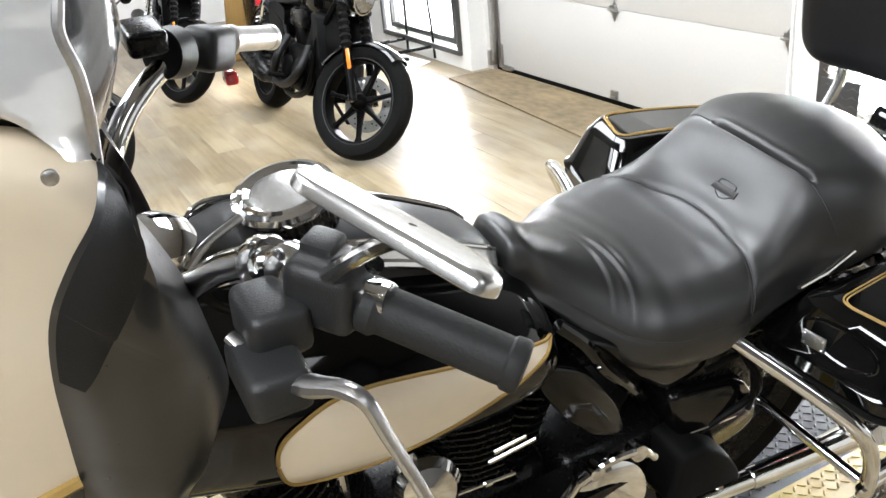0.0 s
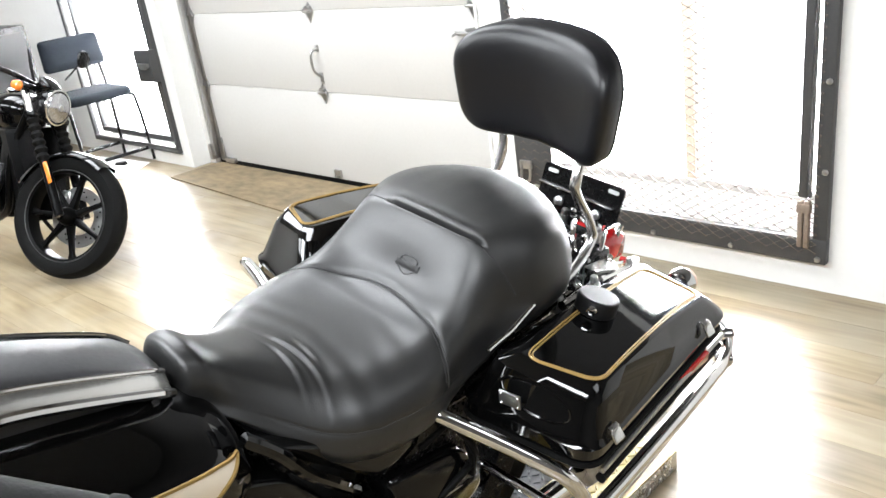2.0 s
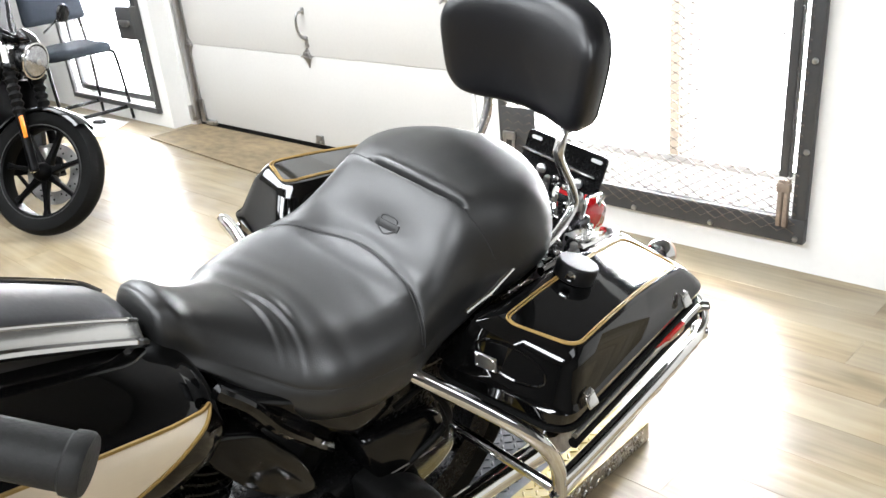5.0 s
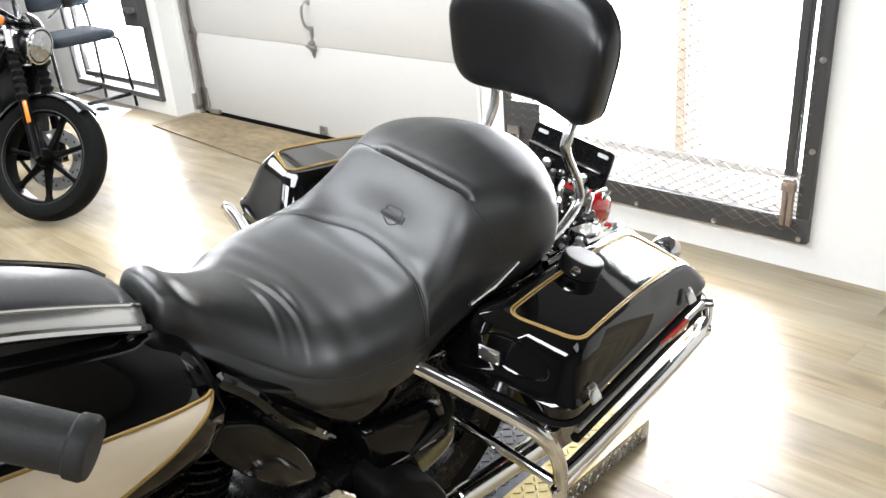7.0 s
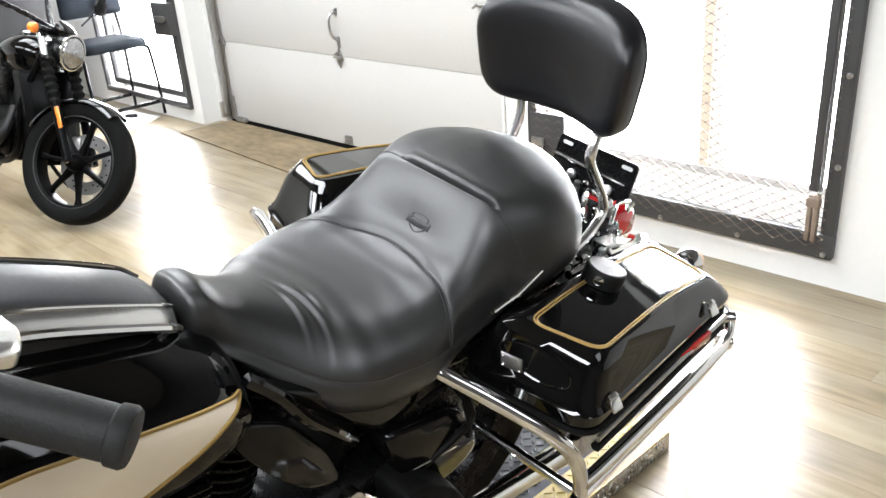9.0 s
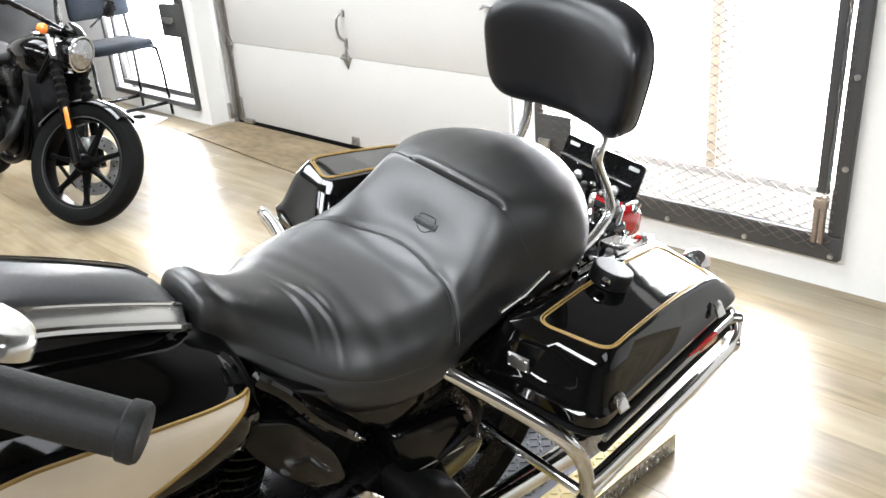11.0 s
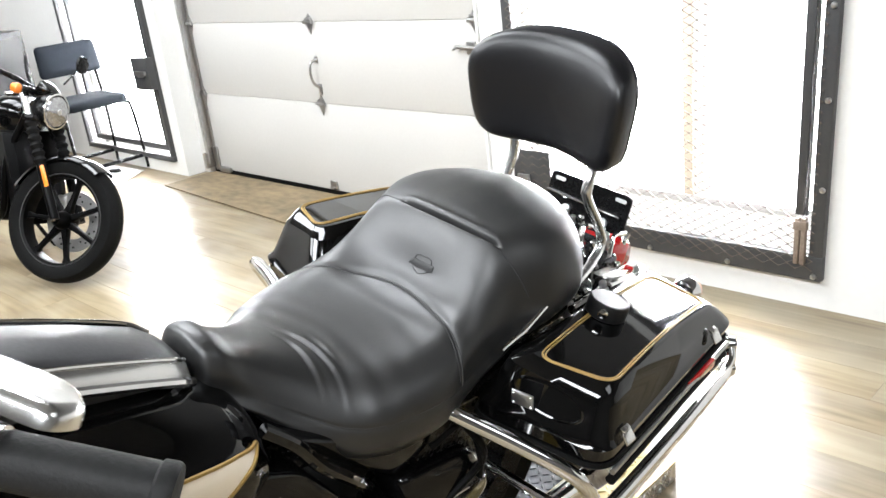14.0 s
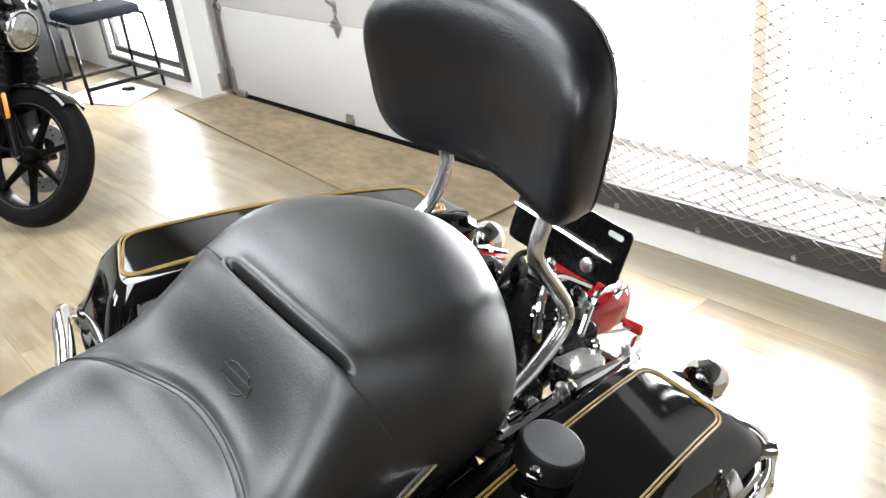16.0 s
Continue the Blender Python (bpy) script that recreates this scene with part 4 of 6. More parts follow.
part("fork_cap", moved(lathe([(0.030, -0.05), (0.034, -0.03), (0.042, -0.006), (0.043, 0.004), (0.038, 0.016), (0.024, 0.024), (0.003, 0.027)], 36), pose(0.012, 0.018, 0.962, -12, 14, 0)), CHROME, bike, "domed chrome cap over the steering head")
part("console_strut", tube([(0.035, 0.105, 0.985), (0.05, 0.06, 0.972), (0.062, 0.035, 0.955)], 0.005, 8), STEEL, bike)

# handlebar, controls and mirrors
bars = part("handlebar", tube([(-0.325, 0.222, 1.042), (-0.270, 0.140, 1.062), (-0.215, 0.060, 1.035), (-0.160, 0.005, 0.985), (-0.06, -0.02, 0.955), (0.06, -0.005, 0.955), (0.11, 0.02, 0.970), (0.20, 0.045, 1.045), (0.28, 0.065, 1.095), (0.335, 0.085, 1.106), (0.384, 0.122, 1.106)], 0.0145, 14), CHROME, bike, "chrome handlebar")


def ribbed_grip(a, b, r=0.0185):
    d = (Vector(b) - Vector(a)).length
    prof = [(r * 0.9, -0.004), (r * 1.16, 0.0), (r * 1.18, 0.010), (r * 1.02, 0.014)]
    prof += [(r, 0.02), (r * 1.01, d - 0.02), (r * 1.0, d - 0.014), (r * 1.10, d - 0.012), (r * 1.12, d - 0.003), (r * 1.02, d), (r * 0.5, d + 0.001)]
    return moved(lathe(prof, 36), along(a, b))


part("grip", ribbed_grip((0.368, 0.110, 1.098), (0.462, 0.192, 1.072), 0.0192), GRIP_LIT, bars, "black rubber grip")
part("grip", ribbed_grip((-0.315, 0.208, 1.047), (-0.390, 0.294, 1.009), 0.0175), STEEL, bars, "grey metal grip")
part("switch_housing", join(moved(box(0, 0, 0.0, 0.052, 0.058, 0.060, 0.012, 3), along((0.345, 0.090, 1.106), (0.47, 0.193, 1.094))), moved(box(0.012, 0.02, -0.012, 0.03, 0.03, 0.03, 0.006), along((0.345, 0.090, 1.106), (0.47, 0.193, 1.094)))), HOUSING_LIT, bars, "black switch housing")
part("switch_button", moved(lathe([(0.0075, 0), (0.0075, 0.004), (0.004, 0.005)], 16), along((0.365, 0.118, 1.128), (0.385, 0.128, 1.16))), SATIN, bars)
part("switch_lever", box(0.352, 0.118, 1.085, 0.02, 0.016, 0.016, 0.004), SATIN, bars)
part("clutch_bracket", join(box(0.335, 0.045, 1.085, 0.06, 0.05, 0.045, 0.010, 3), box(0.365, 0.03, 1.06, 0.07, 0.05, 0.04, 0.010, 3)), HOUSING_LIT, bars, "black clutch lever bracket")
part("clutch_lever", tube([(0.335, 0.012, 1.080), (0.375, 0.032, 1.066), (0.405, 0.048, 1.072), (0.430, 0.062, 1.084), (0.446, 0.073, 1.080), (0.458, 0.083, 1.052), (0.471, 0.097, 1.014), (0.480, 0.108, 0.980), (0.487, 0.116, 0.950)], [0.006, 0.008, 0.0105, 0.008, 0.0068, 0.006, 0.0056, 0.0056, 0.0062], 10, squash=0.75), STEEL, bars, "polished clutch lever")
part("right_switch", join(moved(box(0, 0, 0, 0.055, 0.06, 0.065, 0.014, 3), along((-0.29, 0.175, 1.05), (-0.40, 0.30, 1.0))), moved(lathe([(0.032, -0.05), (0.034, -0.03), (0.034, -0.02), (0.03, -0.018)], 24), along((-0.27, 0.14, 1.06), (-0.40, 0.30, 1.0)))), PLASTIC, bars, "black switch housing")
part("stop_switch", moved(box(-0.297, 0.20, 1.0, 0.024, 0.018, 0.018, 0.004), Matrix()), RED, bars, "red engine stop switch")
part("brake_reservoir", box(-0.245, 0.085, 1.098, 0.07, 0.05, 0.032, 0.008, 3), SATIN, bars, "black brake reservoir")
part("brake_lever", tube([(-0.25, 0.08, 1.08), (-0.33, 0.13, 1.05), (-0.40, 0.24, 1.0), (-0.43, 0.28, 0.98)], [0.012, 0.009, 0.008, 0.007], 10, squash=0.7), STEEL, bars, "brake lever")
for a, b in (((0.300, 0.070, 1.102), (0.325, 0.080, 1.106)), ((0.262, 0.060, 1.085), (0.275, 0.063, 1.092))):
    part("bar_clamp", moved(lathe([(0.015, 0), (0.021, 0.001), (0.023, 0.006), (0.023, 0.020), (0.021, 0.025), (0.015, 0.026)], 24), along(a, b)), CHROME, bars, "chrome clamp on the handlebar")
# flat mirror head, its chrome back turned up
MA, MB = Vector((0.426, 0.041, 1.256)), Vector((0.560, 0.102, 1.239))
m_long = (MB - MA).normalized()
m_view = Vector((-0.75, 0.36, -0.55)).normalized()
m_up = m_view.cross(m_long).normalized()
if m_up.z < 0:
    m_up = -m_up
m_side = (m_view * math.cos(radians(11)) + m_up * math.sin(radians(11))).normalized()
m_up = m_long.cross(m_side).normalized()
if m_up.z < 0:
    m_up = -m_up
m_len, m_deep = (MB - MA).length, 0.057


def mirror_ring(grow, lift):
    c = [(-0.5, -0.45), (0.42, -0.5), (0.52, -0.1), (0.45, 0.5), (-0.35, 0.5), (-0.52, 0.2)]
    mid = (MA + MB) / 2 + m_side * m_deep * 0.5
    return rounded([mid + m_long * (u * (m_len - grow)) + m_side * (v * (m_deep - grow)) + m_up * lift for u, v in c], 0.022, 5)


mirror = part("mirror", loft([mirror_ring(g, z) for g, z in ((0.004, -0.006), (0.0, -0.005), (0.0, 0.001), (0.003, 0.004), (0.012, 0.006), (0.035, 0.007), (0.06, 0.0072))], True, False, True), CHROME_SOFT, bars, "chrome mirror shell", 50)
part("mirror_glass", loft([mirror_ring(0.008, -0.006), mirror_ring(0.06, -0.006)], True, True, True), CHROME, mirror)
part("mirror_stem", tube([(0.350, 0.085, 1.118), (0.395, 0.083, 1.160), (0.445, 0.084, 1.205), (0.488, 0.088, 1.240)], [0.009, 0.007, 0.006, 0.006], 10), CHROME, mirror)

# fairing: cream outer shell, black inner panel, screen
EDGE = [(0.262, -0.043, 1.210), (0.285, -0.047, 1.206), (0.300, -0.057, 1.187), (0.302, -0.081, 1.155), (0.305, -0.102, 1.118), (0.308, -0.112, 1.069), (0.302, -0.116, 0.990), (0.296, -0.118, 0.935), (0.278, -0.124, 0.895)]
edge = smooth_path(EDGE, 5)
rows = []
for k in range(13):
    s = k / 12
    rows.append([Vector((p.x * (1 - 0.55 * s**2.2) + 0.028 * math.sin(math.pi * s), p.y - 0.40 * s, p.z + (0.125 * s**0.5 if p.z > 1.19 else 0.125 * s**0.5 * max(0, (p.z - 1.0) / 0.19)) - (0.02 * s if p.z < 1.0 else 0))) for p in edge])
for s in (1, -1):
    fl = [[(s * p.x, p.y, p.z) for p in r] for r in rows]
    fairing = part("fairing", loft(fl, False), CREAM, bike, "cream fairing shell", 60)
    low = [Vector((s * (r[33].x + 0.0025), r[33].y, r[33].z)) for r in rows]
    part("pinstripe", tube([tuple(p) for p in low], 0.006, 6, 2), GOLD, fairing, "gold pinstripe")
    part("fairing_lip", loft([[(s * (r[j].x + 0.0015), r[j].y, r[j].z) for r in rows] for j in (33, 35, 37, 39, 40)], False), GLOSS, fairing)
    INNER = [(0.262, -0.040, 1.206), (0.250, -0.029, 1.126), (0.222, -0.006, 1.060), (0.220, 0.015, 1.000), (0.205, 0.029, 0.935), (0.205, 0.026, 0.900), (0.205, 0.005, 0.852), (0.205, -0.022, 0.818), (0.205, -0.037, 0.780), (0.200, -0.045, 0.740)]
    inner = smooth_path(INNER, 6)
    outer = smooth_path(EDGE + [(0.262, -0.125, 0.82), (0.250, -0.125, 0.74)], 5)
    m = len(inner)
    outer = [outer[round(k * (len(outer) - 1) / (m - 1))] for k in range(m)]
    mid1 = [o.lerp(i, 0.12) + Vector((0.020, 0.004, 0)) for o, i in zip(outer, inner)]
    mid2 = [o.lerp(i, 0.5) + Vector((0.046, 0.006, 0)) for o, i in zip(outer, inner)]
    mid3 = [o.lerp(i, 0.8) + Vector((0.032, 0.006, 0)) for o, i in zip(outer, inner)]
    inn = [i + Vector((-0.10, 0.005, -0.01)) for i in inner]
    part("inner_fairing", loft([[(s * p.x, p.y, p.z) for p in r] for r in (outer, mid1, mid2, mid3, inner, inn)], False), FAIRING, bike, "satin black inner fairing", 60)
    trim = []
    for k in range(int(m * 0.52)):
        wide = (1 - k / (m * 0.52)) ** 0.6
        o, a, b = outer[k], mid1[k], mid2[k]
        line = []
        for u in (0.0, 0.12, 0.24, 0.5, 0.75, 1.0):
            v = u * wide * 0.9
            p = o.lerp(a, v / 0.24) if v < 0.24 else a.lerp(b, (v - 0.24) / 0.76)
            line.append(p + Vector((0.006, 0.004, 0)))
        line.append(line[-1] - Vector((0.007, 0.0, 0.001)))
        trim.append([(s * p.x, p.y, p.z) for p in line])
    part("fairing_trim", loft(trim, False), PLASTIC, bike, "dark plastic trim along the fairing edge", 30)
part("fairing_bolt", moved(lathe([(0.0055, 0), (0.0055, 0.003), (0.003, 0.0045)], 16), along((0.316, -0.076, 1.232), (0.6, -0.078, 1.26))), STEEL, bike)
LIP = [(0.262, -0.043, 1.206), (0.266, -0.041, 1.240), (0.264, -0.041, 1.272), (0.258, -0.046, 1.300), (0.248, -0.040, 1.330), (0.225, -0.050, 1.365), (0.170, -0.085, 1.400), (0.090, -0.115, 1.420), (0.0, -0.125, 1.425)]
lip = smooth_path(LIP, 5)
lower = smooth_path([tuple(rw[0]) for rw in rows] + [(0.0, -0.50, 1.325)], 4)
lower = [lower[round(k * (len(lower) - 1) / (len(lip) - 1))] for k in range(len(lip))]
for s in (1, -1):
    wing = [[(s * q.x, q.y, q.z) for q in (lo + (hi - lo) * h + Vector((0.030, -0.02, 0.02)) * math.sin(math.pi * h) for h in np.linspace(0, 1, 9))] for lo, hi in zip(lower, lip)]
    screen = part("windscreen", loft(wing, False), SCREEN, bike, "pale silver windscreen shell", 60)
    part("screen_trim", tube([(s * q.x, q.y, q.z) for q in lip], 0.0045, 8, 1), STEEL, screen, "bright rim of the windscreen")
    part("screen_trim", tube([(s * q.x, q.y + 0.001, q.z) for q in lower], 0.005, 8, 1), SATIN, screen, "dark gasket under the windscreen")
dash = []
for z, k, dy in ((1.185, 0.97, -0.040), (1.205, 0.985, -0.022), (1.23, 1.0, -0.006), (1.26, 1.0, 0.004), (1.31, 0.95, 0.002), (1.35, 0.85, -0.01), (1.385, 0.66, -0.035), (1.41, 0.36, -0.07)):
    dash.append([(x * k, -0.046 + 0.062 * (1 - abs(x / 0.262) ** 2.5) + dy, z - 0.02 * abs(x / 0.262)) for x in np.linspace(-0.26, 0.26, 25)])
part("dash", loft(dash, False), DASH, bike, "glossy dark grey dash cowl", 60)

# saddlebags
LID = dict(skirt=[(0.165, 0.848, 0.600), (0.394, 0.898, 0.586), (0.338, 1.418, 0.572), (0.145, 1.398, 0.598)],
           lip=[(0.165, 0.844, 0.628), (0.397, 0.894, 0.614), (0.343, 1.420, 0.598), (0.145, 1.400, 0.628)],
           waist=[(0.176, 0.852, 0.638), (0.389, 0.903, 0.624), (0.336, 1.412, 0.608), (0.152, 1.392, 0.636)],
           brow=[(0.212, 0.866, 0.716), (0.382, 0.917, 0.678), (0.332, 1.402, 0.614), (0.156, 1.388, 0.645)],
           top=[(0.236, 0.888, 0.7345), (0.368, 0.940, 0.7015), (0.308, 1.392, 0.622), (0.166, 1.376, 0.6495)])
STRIPE = [(0.252, 0.897), (0.362, 0.943), (0.295, 1.380), (0.183, 1.362)]
PA, PB, PC = Vector((0.2577, 0.9076, 0.7270)), Vector((0.364, 0.950, 0.7065)), Vector((0.292, 1.387, 0.625))
PN = (PB - PA).cross(PC - PA).normalized()
if PN.z < 0:
    PN = -PN


def on_lid(x, y, lift=0.0):
    return Vector((x, y, PA.z - ((x - PA.x) * PN.x + (y - PA.y) * PN.y) / PN.z + 0.014 - 0.25 * (y - 1.2) ** 2 + lift))


def ring_of(corners, radius, per=6, along_edge=14):
    """A rounded ring with further points set along its four straight edges."""
    arcs = rounded(corners, radius, per)
    out, n = [], per + 1
    for i in range(len(corners)):
        out.extend(arcs[i * n:(i + 1) * n])
        a, b = arcs[i * n + per], arcs[((i + 1) * n) % len(arcs)]
        out.extend(a.lerp(b, k / (along_edge + 1)) for k in range(1, along_edge + 1))
    return out


def saddlebag(s):
    def flip(g):
        if s > 0:
            return g
        v, f = mirrored(g)
        return [(x + 0.012, y - 0.020 - (0.02 if z < 0.66 and y < 1.1 else 0), z + 0.045 + 0.04 * (y - 0.948)) for x, y, z in v], f

    bag = part("saddlebag", flip(loft([rounded(c, 0.05, 5) for c in (
        [(0.20, 1.08, 0.40), (0.315, 1.07, 0.39), (0.285, 1.35, 0.33), (0.17, 1.36, 0.34)],
        [(0.175, 0.99, 0.44), (0.335, 0.985, 0.43), (0.296, 1.39, 0.37), (0.150, 1.385, 0.38)],
        [(0.165, 0.890, 0.53), (0.350, 0.915, 0.52), (0.304, 1.41, 0.47), (0.146, 1.395, 0.50)],
        [(0.168, 0.858, 0.600), (0.374, 0.904, 0.586), (0.322, 1.413, 0.570), (0.147, 1.394, 0.594)])], True, True, True)), GLOSS, bike, "glossy black hard saddlebag")
    rings = [ring_of(LID[k], r) for k, r in (("skirt", 0.045), ("lip", 0.045), ("waist", 0.045), ("brow", 0.034), ("top", 0.03))]
    rings[-1] = top = [on_lid(p.x, p.y, -0.001) for p in rings[-1]]
    centre = sum(top, Vector()) / len(top)
    caps = [[on_lid(p.x, p.y) for p in inset(top, 0.006)]]
    caps += [[on_lid(*(centre.lerp(p, g)).xy) for p in top] for g in (0.85, 0.65, 0.45, 0.25, 0.03)]
    lid_geo = loft(rings + caps, True, True, True)
    lid = part("lid", flip(lid_geo), GLOSS, bag, "domed black lid with gold pinstripe", 40)
    if s > 0:
        tree = BVHTree.FromPolygons([Vector(p) for p in lid_geo[0]], lid_geo[1])
        rim = []
        for k in range(40):
            q = 2 * math.pi * k / 40
            hit = tree.ray_cast(Vector((0.288 + 0.056 * math.cos(q), 0.6, 0.668 - 0.010 * math.cos(q) + 0.026 * math.sin(q))), Vector((0, 1, 0)))
            rim.append(hit[0] + Vector((0, 0.0004, 0)))
        part("scoop_rim", flip(tube(rim, 0.0028, 6, 1, closed=True)), GLOSS, lid)
    mid = Vector((sum(x for x, _ in STRIPE) / 4, sum(y for _, y in STRIPE) / 4))
    for d, r in ((0.0, 0.0017), (0.0043, 0.0015)):
        inner = [(x - math.copysign(d, x - mid.x), y - math.copysign(d, y - mid.y)) for x, y in STRIPE]
        line = [on_lid(p.x, p.y, 0.0008) for p in ring_of([on_lid(x, y) for x, y in inner], 0.03 - d, 8, 12)]
        part("pinstripe", flip(tube(line, r, 5, 1, closed=True)), GOLD, lid)
    for y, x, z in ((0.952, 0.394, 0.618), (1.308, 0.354, 0.612)) if s > 0 else ():
        latch = join(moved(box(0, 0, 0, 0.005, 0.024, 0.020, 0.002), pose(x + 0.0035, y, z + 0.004, 0, -38, 0)), moved(box(0, 0, 0, 0.005, 0.020, 0.009, 0.0015), pose(x - 0.005, y, z + 0.0155, 0, -72, 0)))
        part("latch", flip(latch), CHROME_SOFT, lid, "bright metal latch")
    part("lid_seal", flip(tube(rounded([(x, y, z - 0.004) for x, y, z in LID["skirt"]], 0.045, 6), 0.006, 6, 1, closed=True)), RUBBER, lid)
    return bag, lid


bag_l, lid_l = saddlebag(1)
saddlebag(-1)
puck = moved(lathe([(0.030, -0.004), (0.0355, 0.0), (0.036, 0.022), (0.0345, 0.027), (0.032, 0.0285), (0.003, 0.029)], 36), Matrix.Translation(on_lid(0.238, 1.108)) @ PN.to_track_quat("Z", "Y").to_matrix().to_4x4())
knob = part("lid_knob", puck, PLASTIC, lid_l, "round black knob on the lid", 18)
part("rivet", moved(lathe([(0.0085, -0.003), (0.0085, 0.002), (0.007, 0.004), (0.002, 0.005)], 18), along((0.2535, 1.0735, 0.722), (0.285, 1.01, 0.735))), CHROME, knob)
part("data_plate", moved(join(box(0, 0, 0, 0.036, 0.004, 0.029, 0.001), *[moved(lathe([(0.0022, 0), (0.001, 0.002)], 8), along((a, -0.002, b), (a, -1, b))) for a in (-0.014, 0.014) for b in (-0.0105, 0.0105)]), pose(0.262, 0.8585, 0.668, 12, 0, 12)), STEEL, lid_l, "small riveted metal plate")
part("reflector", box(0.358, 1.268, 0.556, 0.010, 0.10, 0.022, 0.003), RED, bag_l, "red side reflector")
part("lower_moulding", tube([(0.392, 0.93, 0.562), (0.370, 1.15, 0.557), (0.342, 1.41, 0.547)], 0.005, 8, 4), STEEL, bag_l, "thin grey rubbing strip")
part("lower_moulding", tube([(0.386, 0.94, 0.535), (0.364, 1.15, 0.530), (0.337, 1.41, 0.520)], 0.009, 8, 4), RUBBER, bag_l, "black rubbing strip")
# chrome guards round the saddlebags
for s in (1, -1):
    hoop = [(-0.19, 0.770, 0.655), (-0.29, 0.808, 0.657), (-0.36, 0.830, 0.652), (-0.390, 0.846, 0.632), (-0.396, 0.885, 0.565), (-0.392, 0.930, 0.470), (-0.386, 0.958, 0.405), (-0.38, 0.965, 0.385)] if s < 0 else [(x, y, z) for x, y, z in ((0.185, 0.765, 0.658), (0.21, 0.778, 0.648), (0.28, 0.826, 0.612), (0.345, 0.872, 0.572), (0.370, 0.900, 0.532), (0.371, 0.935, 0.470), (0.368, 0.958, 0.400), (0.364, 0.965, 0.372))]
    guard = part("bag_guard", tube(hoop, 0.0125, 14), CHROME, bike, "chrome saddlebag guard")
    part("guard_rail", tube([(s * x, y, z) for x, y, z in ((0.374, 0.945, 0.442), (0.371, 1.02, 0.442), (0.353, 1.25, 0.439), (0.334, 1.44, 0.434), (0.320, 1.50, 0.424), (0.300, 1.540, 0.408), (0.26, 1.55, 0.395))], 0.0125, 12), CHROME, guard)
    part("guard_rail", tube([(s * x, y, z) for x, y, z in ((0.364, 0.962, 0.388), (0.357, 1.04, 0.388), (0.340, 1.25, 0.390), (0.322, 1.44, 0.390), (0.309, 1.50, 0.390), (0.290, 1.545, 0.390))], 0.0105, 12), CHROME, guard)
    part("guard_strut", tube([(s * 0.150, 0.926, 0.424), (s * 0.25, 0.940, 0.414), (s * 0.352, 0.956, 0.402)], 0.0095, 12, 2), CHROME, guard)
    for z in (0.425, 0.398):
        part("guard_bolt", moved(lathe([(0.011, 0), (0.012, 0.012), (0.008, 0.016)], 14), along((s * 0.362, 0.952, z), (s * 0.5, 0.90, z))), CHROME, guard)
    part("guard_clamp", moved(lathe([(0.010, -0.020), (0.017, -0.016), (0.019, 0.0), (0.017, 0.016), (0.010, 0.020)], 18), along((s * 0.303, 1.540, 0.398), (s * 0.36, 1.60, 0.40))), CHROME, guard)
    part("guard_elbow", tube([(s * 0.318, 1.500, 0.424), (s * 0.312, 1.528, 0.440), (s * 0.290, 1.545, 0.462), (s * 0.262, 1.540, 0.476), (s * 0.22, 1.515, 0.480)], 0.0115, 12), CHROME, guard)
    part("guard_clamp", moved(lathe([(0.009, -0.016), (0.016, -0.012), (0.0175, 0.0), (0.016, 0.012), (0.009, 0.016)], 18), along((s * 0.296, 1.545, 0.455), (s * 0.36, 1.62, 0.46))), CHROME, guard)

# tail: fender, lamp, plate bracket
def fender_ring(a, r, w, c=(0, 0.93, 0.33)):
    out = []
    for k in range(13):
        b = -1 + 2 * k / 12
        rr = r - 0.05 * abs(b) ** 3 - (0.03 if abs(b) > 0.95 else 0)
        out.append((w * math.sin(b * 1.45) / math.sin(1.45), c[1] + rr * math.cos(a), c[2] + rr * math.sin(a)))
    return out


part("rear_fender", loft([fender_ring(a, 0.40, 0.105) for a in np.linspace(2.4, -0.1, 24)], False), GLOSS, bike, "black rear fender", 60)
tail = part("tail_lamp", loft([rounded([(-w, y, z - h), (w, y, z - h), (w, y, z + h), (-w, y, z + h)], 0.024, 5) for y, z, w, h in ((1.34, 0.622, 0.052, 0.022), (1.38, 0.620, 0.068, 0.030), (1.43, 0.614, 0.074, 0.034), (1.475, 0.607, 0.070, 0.032), (1.502, 0.601, 0.055, 0.026), (1.512, 0.598, 0.026, 0.013))], True, True, True), RED, bike, "large red tail lamp", 50)
part("lamp_rim", tube(rounded([(-0.052, 1.338, 0.602), (0.052, 1.338, 0.602), (0.052, 1.338, 0.646), (-0.052, 1.338, 0.646)], 0.018, 4), 0.006, 8, 1, closed=True), CHROME, tail)
part("lamp_hood", loft([[(x, y, z - 0.9 * x * x) for x in np.linspace(-w, w, 9)] for y, z, w in ((1.27, 0.662, 0.060), (1.34, 0.662, 0.066), (1.40, 0.655, 0.066), (1.43, 0.645, 0.058))], False), GLOSS, tail, "black lamp hood", 60)
plate_m = pose(-0.035, 1.455, 0.690, -18, 0, 0)
pl = moved(slab(rounded([(-0.11, 0, -0.05), (0.095, 0, -0.05), (0.095, 0, 0.05), (-0.11, 0, 0.05)], 0.012, 3), (0, 0.004, 0)), plate_m)
bracket = part("plate_bracket", pl, SATIN, bike, "black plate bracket with slots")
# White inlays stand in for the brightness seen through the slots.
for sx, sz in ((0.070, 0.036), (-0.085, 0.036)):
    part("slot", moved(slab(rounded([(sx - 0.013, -0.0012, sz - 0.004), (sx + 0.013, -0.0012, sz - 0.004), (sx + 0.013, -0.0012, sz + 0.004), (sx - 0.013, -0.0012, sz + 0.004)], 0.004, 3), (0, 0.006, 0)), plate_m), PAPER, bracket)
